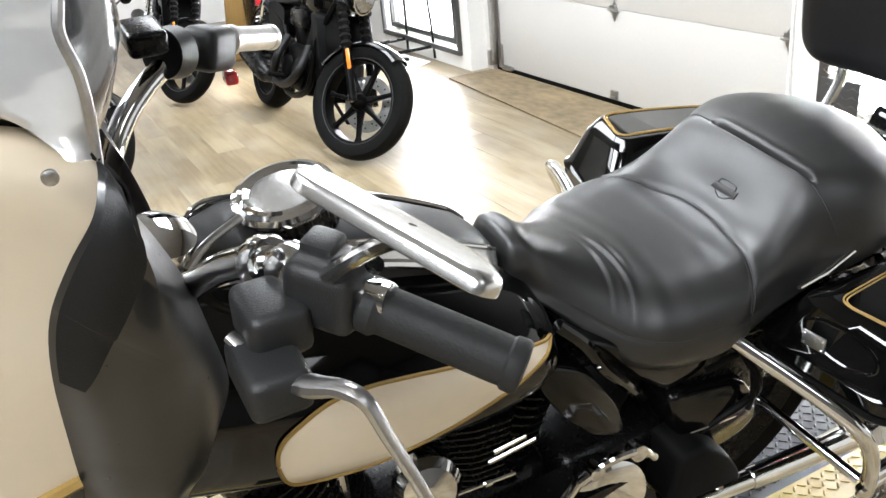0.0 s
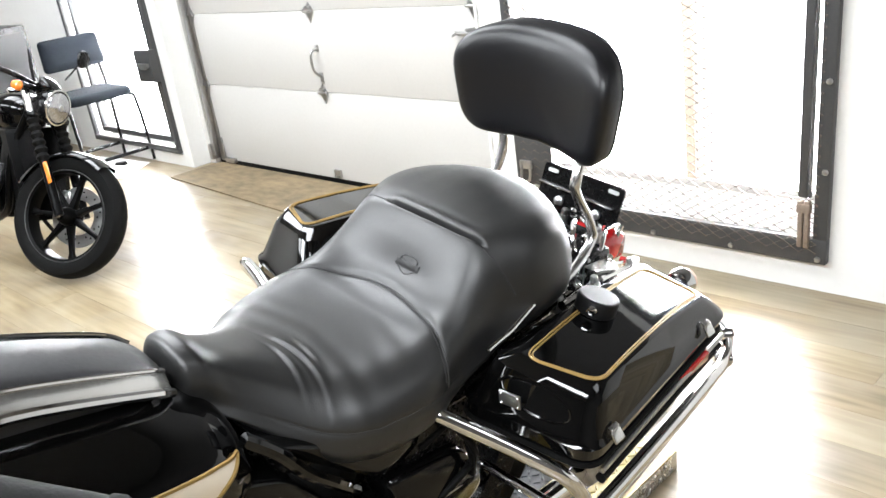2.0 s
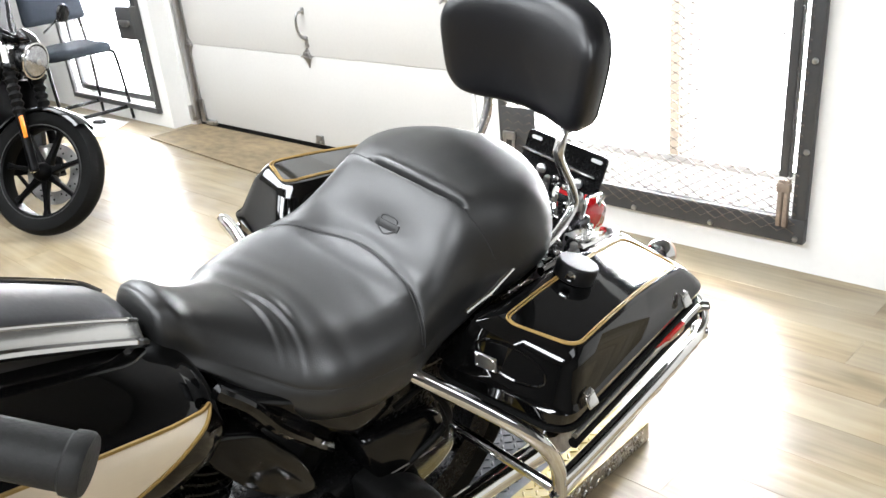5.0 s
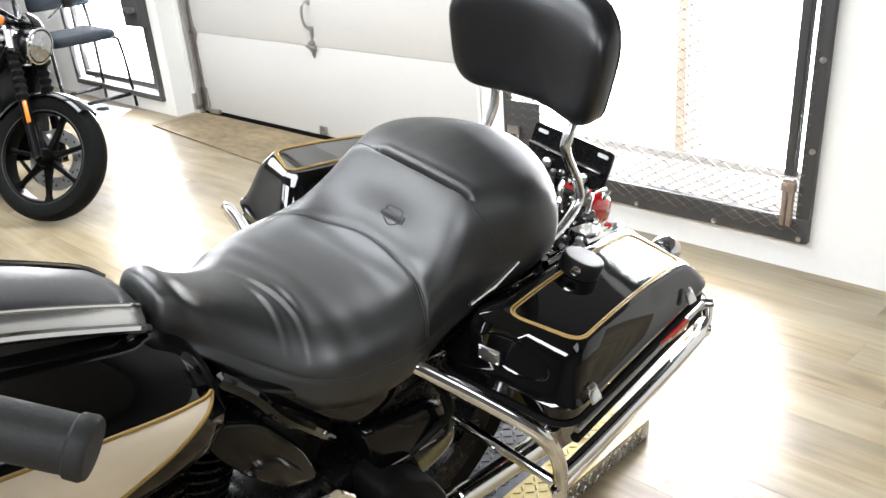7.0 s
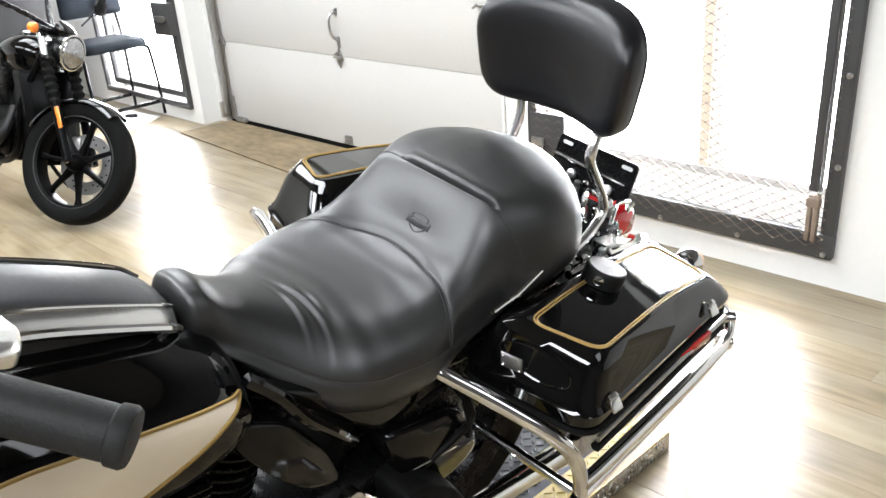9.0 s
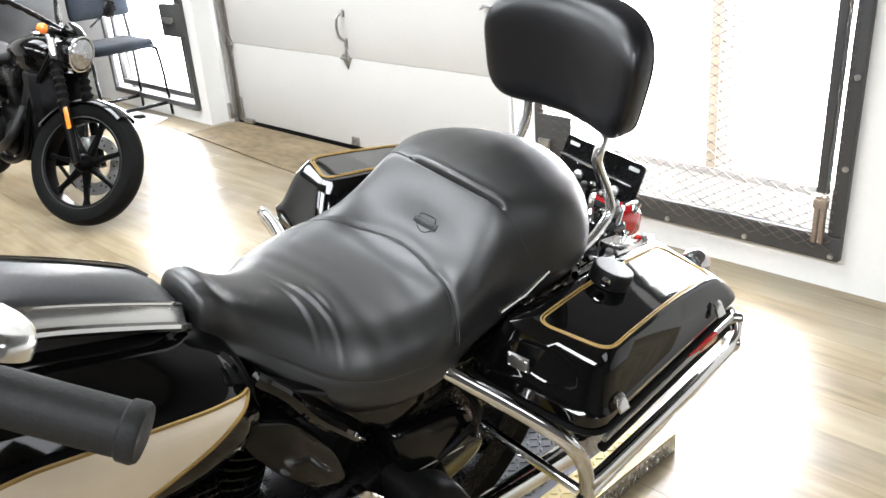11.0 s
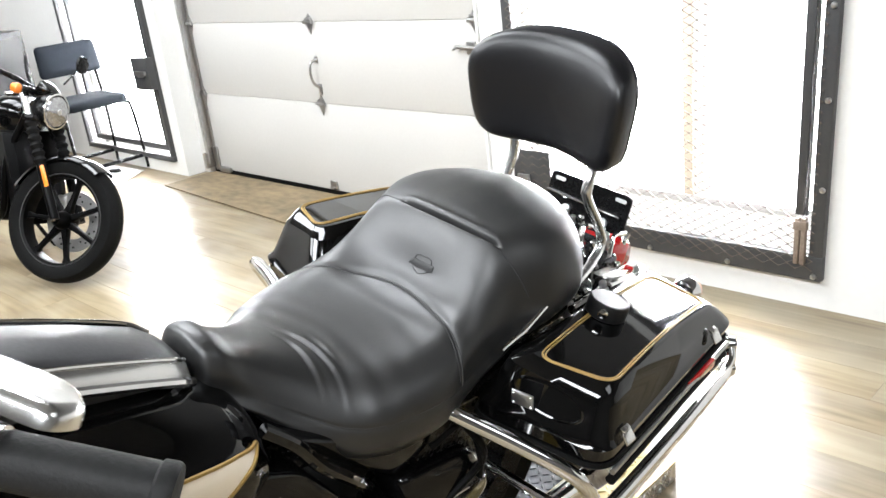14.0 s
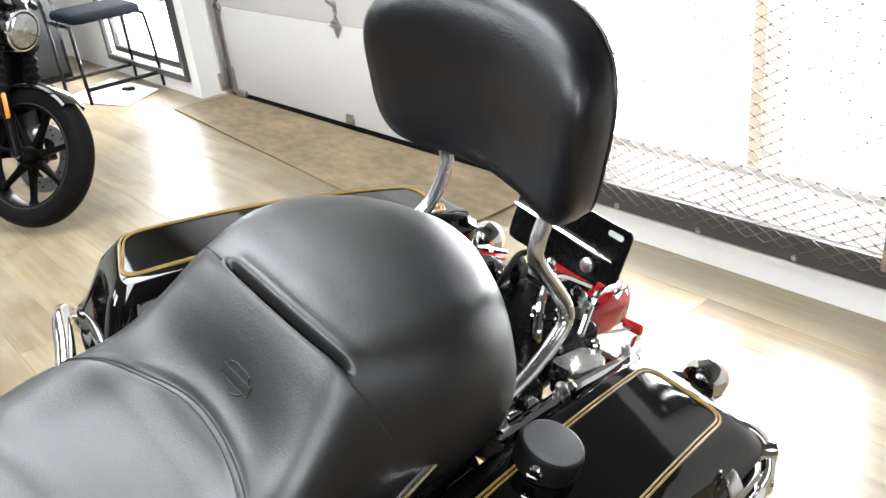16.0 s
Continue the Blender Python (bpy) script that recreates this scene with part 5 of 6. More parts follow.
for bx, bz in ((0.045, -0.022), (-0.05, -0.022)):
    part("bracket_bolt", moved(moved(lathe([(0.011, 0), (0.011, 0.006), (0.005, 0.009)], 16), along((bx, -0.002, bz), (bx, -1, bz))), plate_m), STEEL, bracket)
part("bracket_rod", join(tube([(0.062, 1.47, 0.655), (0.060, 1.44, 0.625), (0.05, 1.39, 0.60), (0.045, 1.34, 0.59)], 0.005, 8), moved(tube([(-0.11, -0.004, 0.005), (0.08, -0.004, 0.0)], 0.004, 8, 2), plate_m)), CHROME, bracket, "bent chrome rod")
part("reflector", moved(box(0.085, -0.004, -0.042, 0.03, 0.006, 0.014, 0.002), plate_m), RED, bracket)
for s in (1, -1):
    sg = part("turn_signal", moved(lathe([(0.012, -0.02), (0.026, -0.012), (0.030, 0.0), (0.030, 0.012), (0.022, 0.022), (0.006, 0.026)], 24), along((s * 0.215, 1.46, 0.585), (s * 0.22, 1.60, 0.575))), CHROME, bike, "chrome turn signal")
    part("signal_lens", moved(lathe([(0.027, 0.012), (0.025, 0.026), (0.012, 0.033), (0.002, 0.034)], 24), along((s * 0.215, 1.46, 0.585), (s * 0.22, 1.60, 0.575))), PEACH, sg, "pale amber lens")
    part("signal_stalk", tube([(s * 0.06, 1.36, 0.60), (s * 0.13, 1.40, 0.59), (s * 0.205, 1.452, 0.586)], 0.009, 8), CHROME, sg)
part("reflector", moved(box(0, 0, 0, 0.034, 0.012, 0.020, 0.004), pose(0.054, 1.524, 0.541, 20, 0, 10)), RED, bike, "small red rear reflector")
part("reflector_stay", tube([(0.040, 1.46, 0.555), (0.048, 1.50, 0.545), (0.052, 1.520, 0.541)], 0.004, 8), CHROME, bike)
# hardware between seat and bag
hw = random.Random(4)
for k in range(30):
    if k < 18:
        px, py = hw.uniform(0.10, 0.165), 1.10 + 0.0155 * k
        pz = hw.uniform(0.660, 0.690) - 0.12 * (py - 1.1)
    else:
        px, py, pz = hw.uniform(-0.05, 0.085), hw.uniform(1.25, 1.37), hw.uniform(0.690, 0.712)
    size = hw.uniform(0.6, 1.1)
    part("fastener", join(moved(lathe([(0.009 * size, 0), (0.009 * size, 0.008), (0.006 * size, 0.012), (0.002, 0.013)], 8), along((px, py, pz), (px + hw.uniform(-0.3, 0.3), py - 0.2, pz + 1))), box(px, py, pz - 0.012, 0.022 * size, 0.02 * size, 0.022, 0.004)), (CHROME, SATIN, STEEL)[k % 3], bike)
for k, line in enumerate(([(0.10, 1.24, 0.700), (0.06, 1.29, 0.715), (0.03, 1.35, 0.705), (0.05, 1.40, 0.675)], [(0.02, 1.22, 0.705), (0.0, 1.28, 0.720), (-0.03, 1.34, 0.712), (-0.04, 1.39, 0.690)], [(0.12, 1.30, 0.690), (0.10, 1.34, 0.700), (0.075, 1.39, 0.685), (0.07, 1.44, 0.670)])):
    part("cable", tube(line, 0.0045 if k else 0.006, 8), (CHROME, RUBBER, CHROME)[k], bike)
part("support_rail", join(tube([(0.165, 1.12, 0.668), (0.160, 1.24, 0.66), (0.155, 1.36, 0.64), (0.13, 1.42, 0.62)], 0.009, 10)), CHROME, bike, "chrome support rail")
part("side_strap", join(tube([(0.148, 0.950, 0.656), (0.156, 0.996, 0.675), (0.160, 1.040, 0.687), (0.158, 1.092, 0.696), (0.150, 1.15, 0.690)], 0.0042, 8), box(0.160, 0.994, 0.671, 0.012, 0.012, 0.010, 0.002)), CHROME, bike, "thin chrome strap beside the seat")
part("rail_plate", loft([rounded([(0.112, 1.255, z), (0.150, 1.262, z), (0.152, 1.325, z - 0.010), (0.116, 1.320, z - 0.008)], 0.014, 6) for z in (0.655, 0.664, 0.667)], True, True, True), CHROME_SOFT, bike, "bright steel mounting plate")
part("support_rail", mirrored(tube([(0.165, 1.12, 0.668), (0.160, 1.24, 0.66), (0.155, 1.36, 0.64), (0.13, 1.42, 0.62)], 0.009, 10)), CHROME, bike)
part("under_seat_tray", join(box(0, 0.98, 0.665, 0.30, 0.46, 0.05, 0.012), box(0, 1.26, 0.64, 0.22, 0.20, 0.06, 0.012)), SATIN, bike, "black tray under the seat")

# frame, engine, side cover, running gear
def shell(outline, steps, radius):
    """A cover: one outline in the side plane, lofted outwards and rounded at its face."""
    c = Vector((0, sum(p[0] for p in outline) / len(outline), sum(p[1] for p in outline) / len(outline)))
    rings = []
    for x, g in steps:
        rings.append(rounded([(x, c.y + (y - c.y) * g, c.z + (z - c.z) * g) for y, z in outline], radius, 5))
    return loft(rings, True, True, True)


part("side_cover", shell([(0.429, 0.705), (0.455, 0.715), (0.520, 0.680), (0.590, 0.579), (0.621, 0.497), (0.555, 0.525), (0.495, 0.590), (0.445, 0.665)], ((0.10, 1.0), (0.152, 1.0), (0.162, 0.97), (0.166, 0.90)), 0.025), PANEL, bike, "satin black side cover", 60)
cover = part("battery_cover", shell([(0.705, 0.528), (0.79, 0.512), (0.872, 0.499), (0.928, 0.425), (0.938, 0.367), (0.881, 0.338), (0.815, 0.336), (0.763, 0.390), (0.725, 0.459)], ((0.09, 1.0), (0.142, 1.0), (0.152, 0.975), (0.157, 0.90)), 0.03), PANEL, bike, "glossy black battery cover", 60)
part("cover_edge", tube([(0.150, 0.815, 0.338), (0.150, 0.878, 0.341), (0.149, 0.930, 0.366), (0.149, 0.924, 0.420)], 0.0022, 6), CHROME_SOFT, cover, "bright lower edge")
part("cover_groove", tube([(0.156, 0.762, 0.419), (0.1575, 0.824, 0.412), (0.156, 0.878, 0.405)], 0.0016, 6), STEEL, cover)
# Added panel: its black shape stands in for the dark gap behind the covers.
part("inner_side_panel", shell([(0.74, 0.600), (0.79, 0.650), (0.90, 0.660), (1.00, 0.640), (1.02, 0.52), (0.97, 0.44), (0.85, 0.40), (0.76, 0.45)], ((0.06, 1.0), (0.122, 1.0), (0.132, 0.97), (0.136, 0.90)), 0.03), SATIN, bike, "added black panel closing a dark gap", 60)
part("seat_flap", shell([(0.50, 0.735), (0.567, 0.660), (0.636, 0.592), (0.701, 0.536), (0.745, 0.536), (0.790, 0.552), (0.800, 0.600), (0.740, 0.635), (0.60, 0.680)], ((0.06, 1.0), (0.128, 1.0), (0.140, 0.97), (0.148, 0.88), (0.152, 0.65)), 0.014), PANEL, bike, "glossy black flap under the seat", 60)
part("frame_tube", tube([(0.150, 0.470, 0.770), (0.165, 0.507, 0.733), (0.168, 0.545, 0.676), (0.162, 0.600, 0.612), (0.150, 0.645, 0.560)], 0.010, 10), GLOSS, bike)
part("gearbox", join(box(0.02, 0.66, 0.32, 0.22, 0.26, 0.22, 0.04, 3), box(0.0, 0.60, 0.20, 0.24, 0.55, 0.10, 0.03, 3)), SATIN, bike, "black gearbox and oil pan")
part("rear_guard_plate", box(0.06, 0.80, 0.50, 0.10, 0.10, 0.26, 0.03, 3), SATIN, bike)
for z0, y0, tilt in ((0.44, 0.16, 22), (0.44, 0.42, -22)):
    cyl = part("cylinder", moved(lathe([(0.066, 0.0), (0.064, 0.21)], 24), pose(0.03, y0, z0, tilt, 0, 0)), SATIN, bike, "black finned cylinder")
    for k in range(12):
        r = 0.088 - 0.010 * (k / 11)
        part("fin", moved(lathe([(r - 0.02, 0.0), (r, 0.002), (r, 0.006), (r - 0.02, 0.009)], 28, True), pose(0.03, y0, z0, tilt, 0, 0) @ pose(0, 0, 0.016 * k)), SATIN, cyl)
    part("rocker_cover", moved(box(0, 0, 0.235, 0.14, 0.13, 0.07, 0.02, 3), pose(0.03, y0, z0, tilt, 0, 0)), SATIN, cyl)
    part("pushrod_tube", join(tube([(0.09, y0 - 0.02, 0.36), (0.085, y0 - 0.005, 0.62)], 0.009, 10, 2), tube([(0.09, y0 + 0.03, 0.36), (0.085, y0 + 0.012, 0.62)], 0.009, 10, 2)), CHROME, cyl)
head_block = part("cylinder_head", box(0.085, 0.335, 0.585, 0.07, 0.13, 0.15, 0.02), MACHINE, bike, "black engine head with cooling fins")
for k in range(10):
    z = 0.655 - 0.0125 * k
    fin = loft([rounded([(0.10, 0.262 + 0.003 * k, z - h), (0.150, 0.285 + 0.003 * k, z - h), (0.158, 0.345, z - 0.014 - h), (0.148, 0.415 - 0.001 * k, z - 0.033 - h), (0.10, 0.425, z - 0.034 - h)], 0.012, 4) for h in (0.0, 0.0035)], True, True, True)
    part("cooling_fin", fin, SATIN, head_block)
part("head_bolt", join(tube([(0.152, 0.379, 0.576), (0.150, 0.433, 0.579)], 0.0045, 10, 1), tube([(0.150, 0.372, 0.556), (0.148, 0.452, 0.562)], 0.0045, 10, 1)), CHROME, head_block, "bright steel stud")
part("oil_line", join(tube([(0.155, 0.317, 0.525), (0.152, 0.418, 0.511)], 0.0042, 10, 1), moved(lathe([(0.007, -0.006), (0.007, 0.006)], 10), along((0.1535, 0.370, 0.5177), (0.150, 0.45, 0.507)))), CHROME, head_block, "thin chrome line")
part("horn_cover", moved(lathe([(0.030, -0.02), (0.045, -0.01), (0.046, 0.01), (0.036, 0.024), (0.012, 0.030), (0.002, 0.031)], 32), along((0.165, 0.266, 0.588), (0.6, 0.17, 0.74))), CHROME, bike, "round chrome horn cover")
part("crankcase", join(box(0, 0.32, 0.33, 0.24, 0.42, 0.24, 0.05, 3), moved(lathe([(0.10, -0.02), (0.115, 0.0), (0.115, 0.03), (0.10, 0.05), (0.05, 0.058), (0.005, 0.06)], 40), along((0.12, 0.20, 0.33), (1, 0.20, 0.33)))), SATIN, bike, "black crankcase")
part("primary_cover", loft([rounded([(x, 0.12, 0.25), (x, 0.66, 0.24), (x, 0.70, 0.33), (x, 0.62, 0.43), (x, 0.20, 0.42), (x, 0.10, 0.34)], 0.07, 6) for x in (0.12, 0.175, 0.19)], True, True, True), SATIN, bike, "black primary cover")
part("derby_cover", moved(lathe([(0.066, -0.01), (0.070, 0.0), (0.068, 0.008), (0.055, 0.014), (0.004, 0.016)], 36), along((0.180, 0.585, 0.390), (1, 0.52, 0.60))), CHROME, bike, "chrome clutch cover")
part("shift_arm", tube([(0.205, 0.498, 0.500), (0.213, 0.540, 0.530), (0.211, 0.600, 0.520), (0.206, 0.640, 0.480)], 0.0075, 10), CHROME, bike, "chrome shift linkage")
part("shift_pivot", moved(lathe([(0.014, -0.01), (0.014, 0.012), (0.006, 0.015)], 16), along((0.206, 0.598, 0.518), (0.5, 0.57, 0.57))), CHROME, bike)
part("shift_pivot", moved(lathe([(0.012, -0.01), (0.012, 0.012), (0.006, 0.015)], 16), along((0.208, 0.520, 0.518), (0.5, 0.48, 0.57))), CHROME, bike)
part("shift_rod", tube([(0.203, 0.500, 0.505), (0.205, 0.46, 0.45), (0.205, 0.41, 0.37)], 0.009, 8, squash=0.6), CHROME, bike)
part("frame_tube", join(tube([(0.11, 0.50, 0.66), (0.13, 0.70, 0.63), (0.14, 0.90, 0.60), (0.13, 1.1, 0.62)], 0.015, 10), tube([(0.10, 0.0, 0.25), (0.12, 0.3, 0.20), (0.12, 0.75, 0.20), (0.12, 0.86, 0.35), (0.12, 0.84, 0.6)], 0.016, 10)), SATIN, bike, "black frame tube")
part("frame_tube", mirrored(join(tube([(0.11, 0.50, 0.66), (0.13, 0.70, 0.63), (0.14, 0.90, 0.60), (0.13, 1.1, 0.62)], 0.015, 10), tube([(0.10, 0.0, 0.25), (0.12, 0.3, 0.20), (0.12, 0.75, 0.20), (0.12, 0.86, 0.35), (0.12, 0.84, 0.6)], 0.016, 10))), SATIN, bike)
part("exhaust", join(tube([(0.20, 0.60, 0.30), (0.20, 0.80, 0.288), (0.20, 0.90, 0.274), (0.20, 0.915, 0.272), (0.198, 1.10, 0.246), (0.19, 1.25, 0.222), (0.185, 1.45, 0.22)], [0.017, 0.018, 0.018, 0.021, 0.023, 0.030, 0.030], 20), tube([(0.12, 0.25, 0.5), (0.17, 0.35, 0.3), (0.20, 0.66, 0.24)], 0.024, 14)), CHROME, bike, "chrome exhaust silencer")
part("exhaust", mirrored(tube([(0.20, 0.60, 0.30), (0.20, 0.80, 0.288), (0.20, 0.90, 0.274), (0.20, 0.915, 0.272), (0.198, 1.10, 0.246), (0.19, 1.25, 0.222), (0.185, 1.45, 0.22)], [0.017, 0.018, 0.018, 0.021, 0.023, 0.030, 0.030], 20)), CHROME, bike)
part("cable", join(tube([(0.17, 0.82, 0.60), (0.19, 0.86, 0.53), (0.17, 0.88, 0.46), (0.15, 0.80, 0.40)], 0.007, 8), tube([(0.15, 0.78, 0.55), (0.17, 0.84, 0.58), (0.18, 0.87, 0.50), (0.16, 0.90, 0.42)], 0.006, 8)), RUBBER, bike, "black rubber hose")
for s in (1, -1):
    fb = part("footboard", box(s * 0.25, 0.18, 0.30, 0.10, 0.30, 0.018, 0.006), RUBBER, bike, "black rubber footboard")
    board = shell([(0.715, 0.425), (0.765, 0.425), (0.825, 0.385), (0.880, 0.300), (0.892, 0.225), (0.800, 0.205), (0.715, 0.30)], ((0.12, 1.0), (0.186, 1.0), (0.198, 0.97), (0.203, 0.88)), 0.035)
    part("passenger_peg", board if s > 0 else mirrored(board), RUBBER, bike, "black folded passenger footboard", 60)


def touring_wheel(y, r, w):
    prof = [(r - 0.075, -w * 0.40), (r - 0.04, -w * 0.5), (r - 0.012, -w * 0.42), (r, -w * 0.2), (r, w * 0.2), (r - 0.012, w * 0.42), (r - 0.04, w * 0.5), (r - 0.075, w * 0.40)]
    lay = Matrix.Translation((0, y, r + 0.002)) @ Matrix.Rotation(radians(90), 4, "Y")
    wheel = part("wheel", moved(lathe([(r - 0.07, -w * 0.42), (r - 0.085, -w * 0.3), (r - 0.085, w * 0.3), (r - 0.07, w * 0.42), (r - 0.11, w * 0.3), (r - 0.11, -w * 0.3)], 40, True), lay), SATIN, bike, "black cast wheel")
    part("tyre", moved(lathe(prof, 48, True), lay), RUBBER, wheel)
    spokes = [moved(box(0, (r - 0.09) / 2, 0, 0.03, r - 0.10, 0.03, 0.006), lay @ Matrix.Rotation(2 * math.pi * k / 9, 4, "Z")) for k in range(9)]
    for g in spokes:
        part("spoke", g, SATIN, wheel)
    part("hub", moved(lathe([(0.05, -0.06), (0.06, -0.03), (0.06, 0.03), (0.05, 0.06)], 24), lay), SATIN, wheel)


touring_wheel(0.93, 0.318, 0.15)
touring_wheel(-0.66, 0.318, 0.13)
for s in (1, -1):
    part("fork_leg", tube([(s * 0.10, -0.66, 0.32), (s * 0.10, -0.36, 0.93)], 0.026, 14, 1), CHROME, bike, "chrome fork leg")
part("front_fender", loft([fender_ring(a, 0.37, 0.09, (0, -0.66, 0.33)) for a in np.linspace(2.9, 0.4, 20)], False), GLOSS, bike, "black front fender", 60)
part("headlamp", moved(lathe([(0.03, -0.10), (0.09, -0.06), (0.105, 0.0), (0.10, 0.02), (0.05, 0.035), (0.003, 0.04)], 32), along((0, -0.46, 1.02), (0, -1.0, 1.02))), CHROME, bike, "chrome headlamp")
part("fairing_front", loft([[(x, -0.46 - 0.10 * (1 - (x / 0.2) ** 2) + (0.05 if z > 1.15 else 0), z) for x in np.linspace(-0.19, 0.19, 15)] for z in (0.86, 0.95, 1.05, 1.15, 1.25)], False), CREAM, bike, "cream fairing front", 60)
part("side_stand", join(tube([(0.12, 0.20, 0.22), (0.20, 0.16, 0.11), (0.262, 0.10, 0.062)], 0.013, 10), moved(lathe([(0.02, -0.003), (0.03, -0.001), (0.03, 0.003), (0.02, 0.006)], 16), pose(0.268, 0.095, 0.062, 0, -11.8, 0))), SATIN, bike, "black side stand")

# low platform under the motorcycle
PX0, PX1, PY0, PY1, PZ = -1.20, -0.715, -1.45, 1.60, 0.050
platform = tagged(part("platform", box((PX0 + PX1) / 2, (PY0 + PY1) / 2, PZ / 2 - 0.001, PX1 - PX0, PY1 - PY0, PZ - 0.004, 0.002), ALUM), "low aluminium tread-plate platform with yellow border", "platform")
part("tread_plate", box((PX0 + PX1) / 2, (PY0 + PY1) / 2, PZ - 0.001, PX1 - PX0 - 0.19, PY1 - PY0, 0.003), NAVY, platform, "black painted tread plate")
for x in (PX0 + 0.0475, PX1 - 0.0475):
    part("border", box(x, (PY0 + PY1) / 2, PZ - 0.001, 0.095, PY1 - PY0, 0.003), YELLOW, platform, "worn yellow border strip")


def tread(x, y, z, a, up=(0, 0, 1)):
    out = [(-0.0100, 0, 0), (-0.0065, -0.0028, 0), (0.0065, -0.0028, 0), (0.0100, 0, 0), (0.0065, 0.0028, 0), (-0.0065, 0.0028, 0)]
    top = [(px * 0.7, py * 0.4, 0.0024) for px, py, _ in out]
    g = loft([out, top], True, False, True)
    q = Vector(up).to_track_quat("Z", "Y").to_matrix().to_4x4()
    return moved(g, Matrix.Translation((x, y, z)) @ q @ Matrix.Rotation(a, 4, "Z"))


for mat, x0, x1 in ((NAVY, PX0 + 0.10, PX1 - 0.10), (YELLOW, PX1 - 0.09, PX1 - 0.006)):
    lugs = []
    for i in range(int((x1 - x0) / 0.021)):
        for j in range(int((PY1 - 0.2) / 0.021)):
            lugs.append(tread(x0 + 0.0105 + i * 0.021, 0.2 + j * 0.021, PZ + 0.0006, radians(45 if (i + j) % 2 else -45)))
    tagged(part("tread_lug", join(*lugs), mat, platform), kind="stuff")
lugs = [tread(PX1 + 0.0002, 0.2 + j * 0.024, 0.012 + i * 0.022, radians(45 if (i + j) % 2 else -45), (1, 0, 0)) for i in range(2) for j in range(int((PY1 - 0.2) / 0.024))]
tagged(part("tread_lug", join(*lugs), ALUM, platform), kind="stuff")

# ---- small black roadster, seen three times ----
def roadster(m, label):
    b = root("roadster_motorcycle", label, "motorcycle", m, "parked motorcycles")
    steer = Matrix.Translation((0, -0.47, 0.80)) @ Matrix.Rotation(radians(32), 4, Vector((0, math.sin(radians(27)), math.cos(radians(27))))) @ Matrix.Translation((0, 0.47, -0.80))

    def wheel(y, r, w, mat, spokes):
        q = r - 0.020
        lay = mat @ Matrix.Translation((0, y, r)) @ Matrix.Rotation(radians(90), 4, "Y")
        wh = part("wheel", moved(lathe([(q - 0.052, -w * 0.36), (q - 0.060, -w * 0.42), (q - 0.072, -w * 0.36), (q - 0.076, 0), (q - 0.072, w * 0.36), (q - 0.060, w * 0.42), (q - 0.052, w * 0.36)], 56, True), lay), MACHINE, b, "black cast wheel")
        part("tyre", moved(lathe([(q - 0.058, -w * 0.40), (r - 0.055, -w * 0.49), (r - 0.022, -w * 0.47), (r - 0.006, -w * 0.30), (r, -w * 0.10), (r, w * 0.10), (r - 0.006, w * 0.30), (r - 0.022, w * 0.47), (r - 0.055, w * 0.49), (q - 0.058, w * 0.40)], 56, True), lay), RUBBER, wh, "black tyre")
        part("rim_edge", join(moved(tube([((q - 0.058) * math.cos(a), (q - 0.058) * math.sin(a), -w * 0.40) for a in np.linspace(0, 2 * math.pi, 48, endpoint=False)], 0.0036, 6, 1, closed=True), lay), moved(tube([((q - 0.058) * math.cos(a), (q - 0.058) * math.sin(a), w * 0.40) for a in np.linspace(0, 2 * math.pi, 48, endpoint=False)], 0.0036, 6, 1, closed=True), lay)), ENGINE_GREY, wh)
        for k in range(spokes):
            sp = loft([rounded([(-a, y1, -t), (a, y1, -t), (a, y1, t), (-a, y1, t)], 0.004, 2) for y1, a, t in ((0.035, 0.017, 0.020), (0.10, 0.011, 0.015), (q - 0.10, 0.010, 0.012), (q - 0.068, 0.018, 0.016))], True, True, True)
            part("spoke", moved(sp, lay @ Matrix.Rotation(2 * math.pi * k / spokes, 4, "Z")), MACHINE, wh)
        part("hub", moved(lathe([(0.022, -0.075), (0.034, -0.055), (0.044, -0.03), (0.046, 0.03), (0.034, 0.055), (0.022, 0.075)], 28), lay), MACHINE, wh)
        disc = lathe([(0.085, 0.058), (0.145, 0.058), (0.146, 0.061), (0.145, 0.063), (0.085, 0.063)], 48, True)
        part("brake_disc", moved(disc, lay), STEEL, wh, "drilled steel brake disc")
        for k in range(22):
            part("disc_hole", moved(lathe([(0.005, 0.0572), (0.005, 0.0638)], 8), lay @ Matrix.Rotation(2 * math.pi * k / 22 + 0.1 * (k % 2), 4, "Z") @ Matrix.Translation((0.105 + 0.018 * (k % 2), 0, 0))), RUBBER, wh)
        part("axle_nut", moved(lathe([(0.012, -0.105), (0.014, -0.095), (0.014, -0.075)], 12), lay), CHROME, wh)

    wheel(-0.72, 0.295, 0.105, steer, 7)
    wheel(0.70, 0.30, 0.14, Matrix(), 7)
    for s in (1, -1):
        leg = part("fork_leg", moved(tube([(s * 0.095, -0.735, 0.295), (s * 0.095, -0.655, 0.45), (s * 0.095, -0.60, 0.555)], 0.021, 14, 1), steer), MACHINE, b, "black fork slider")
        gait = [(0.031 if k % 2 else 0.021, 0.0185 * k) for k in range(14)]
        part("gaiter", moved(lathe(gait, 22), steer @ along((s * 0.095, -0.612, 0.535), (s * 0.095, -0.50, 0.755))), RUBBER, leg, "ribbed rubber gaiter")
        part("stanchion", moved(tube([(s * 0.095, -0.51, 0.735), (s * 0.095, -0.44, 0.875)], 0.0185, 14, 1), steer), CHROME, leg, "bright fork tube")
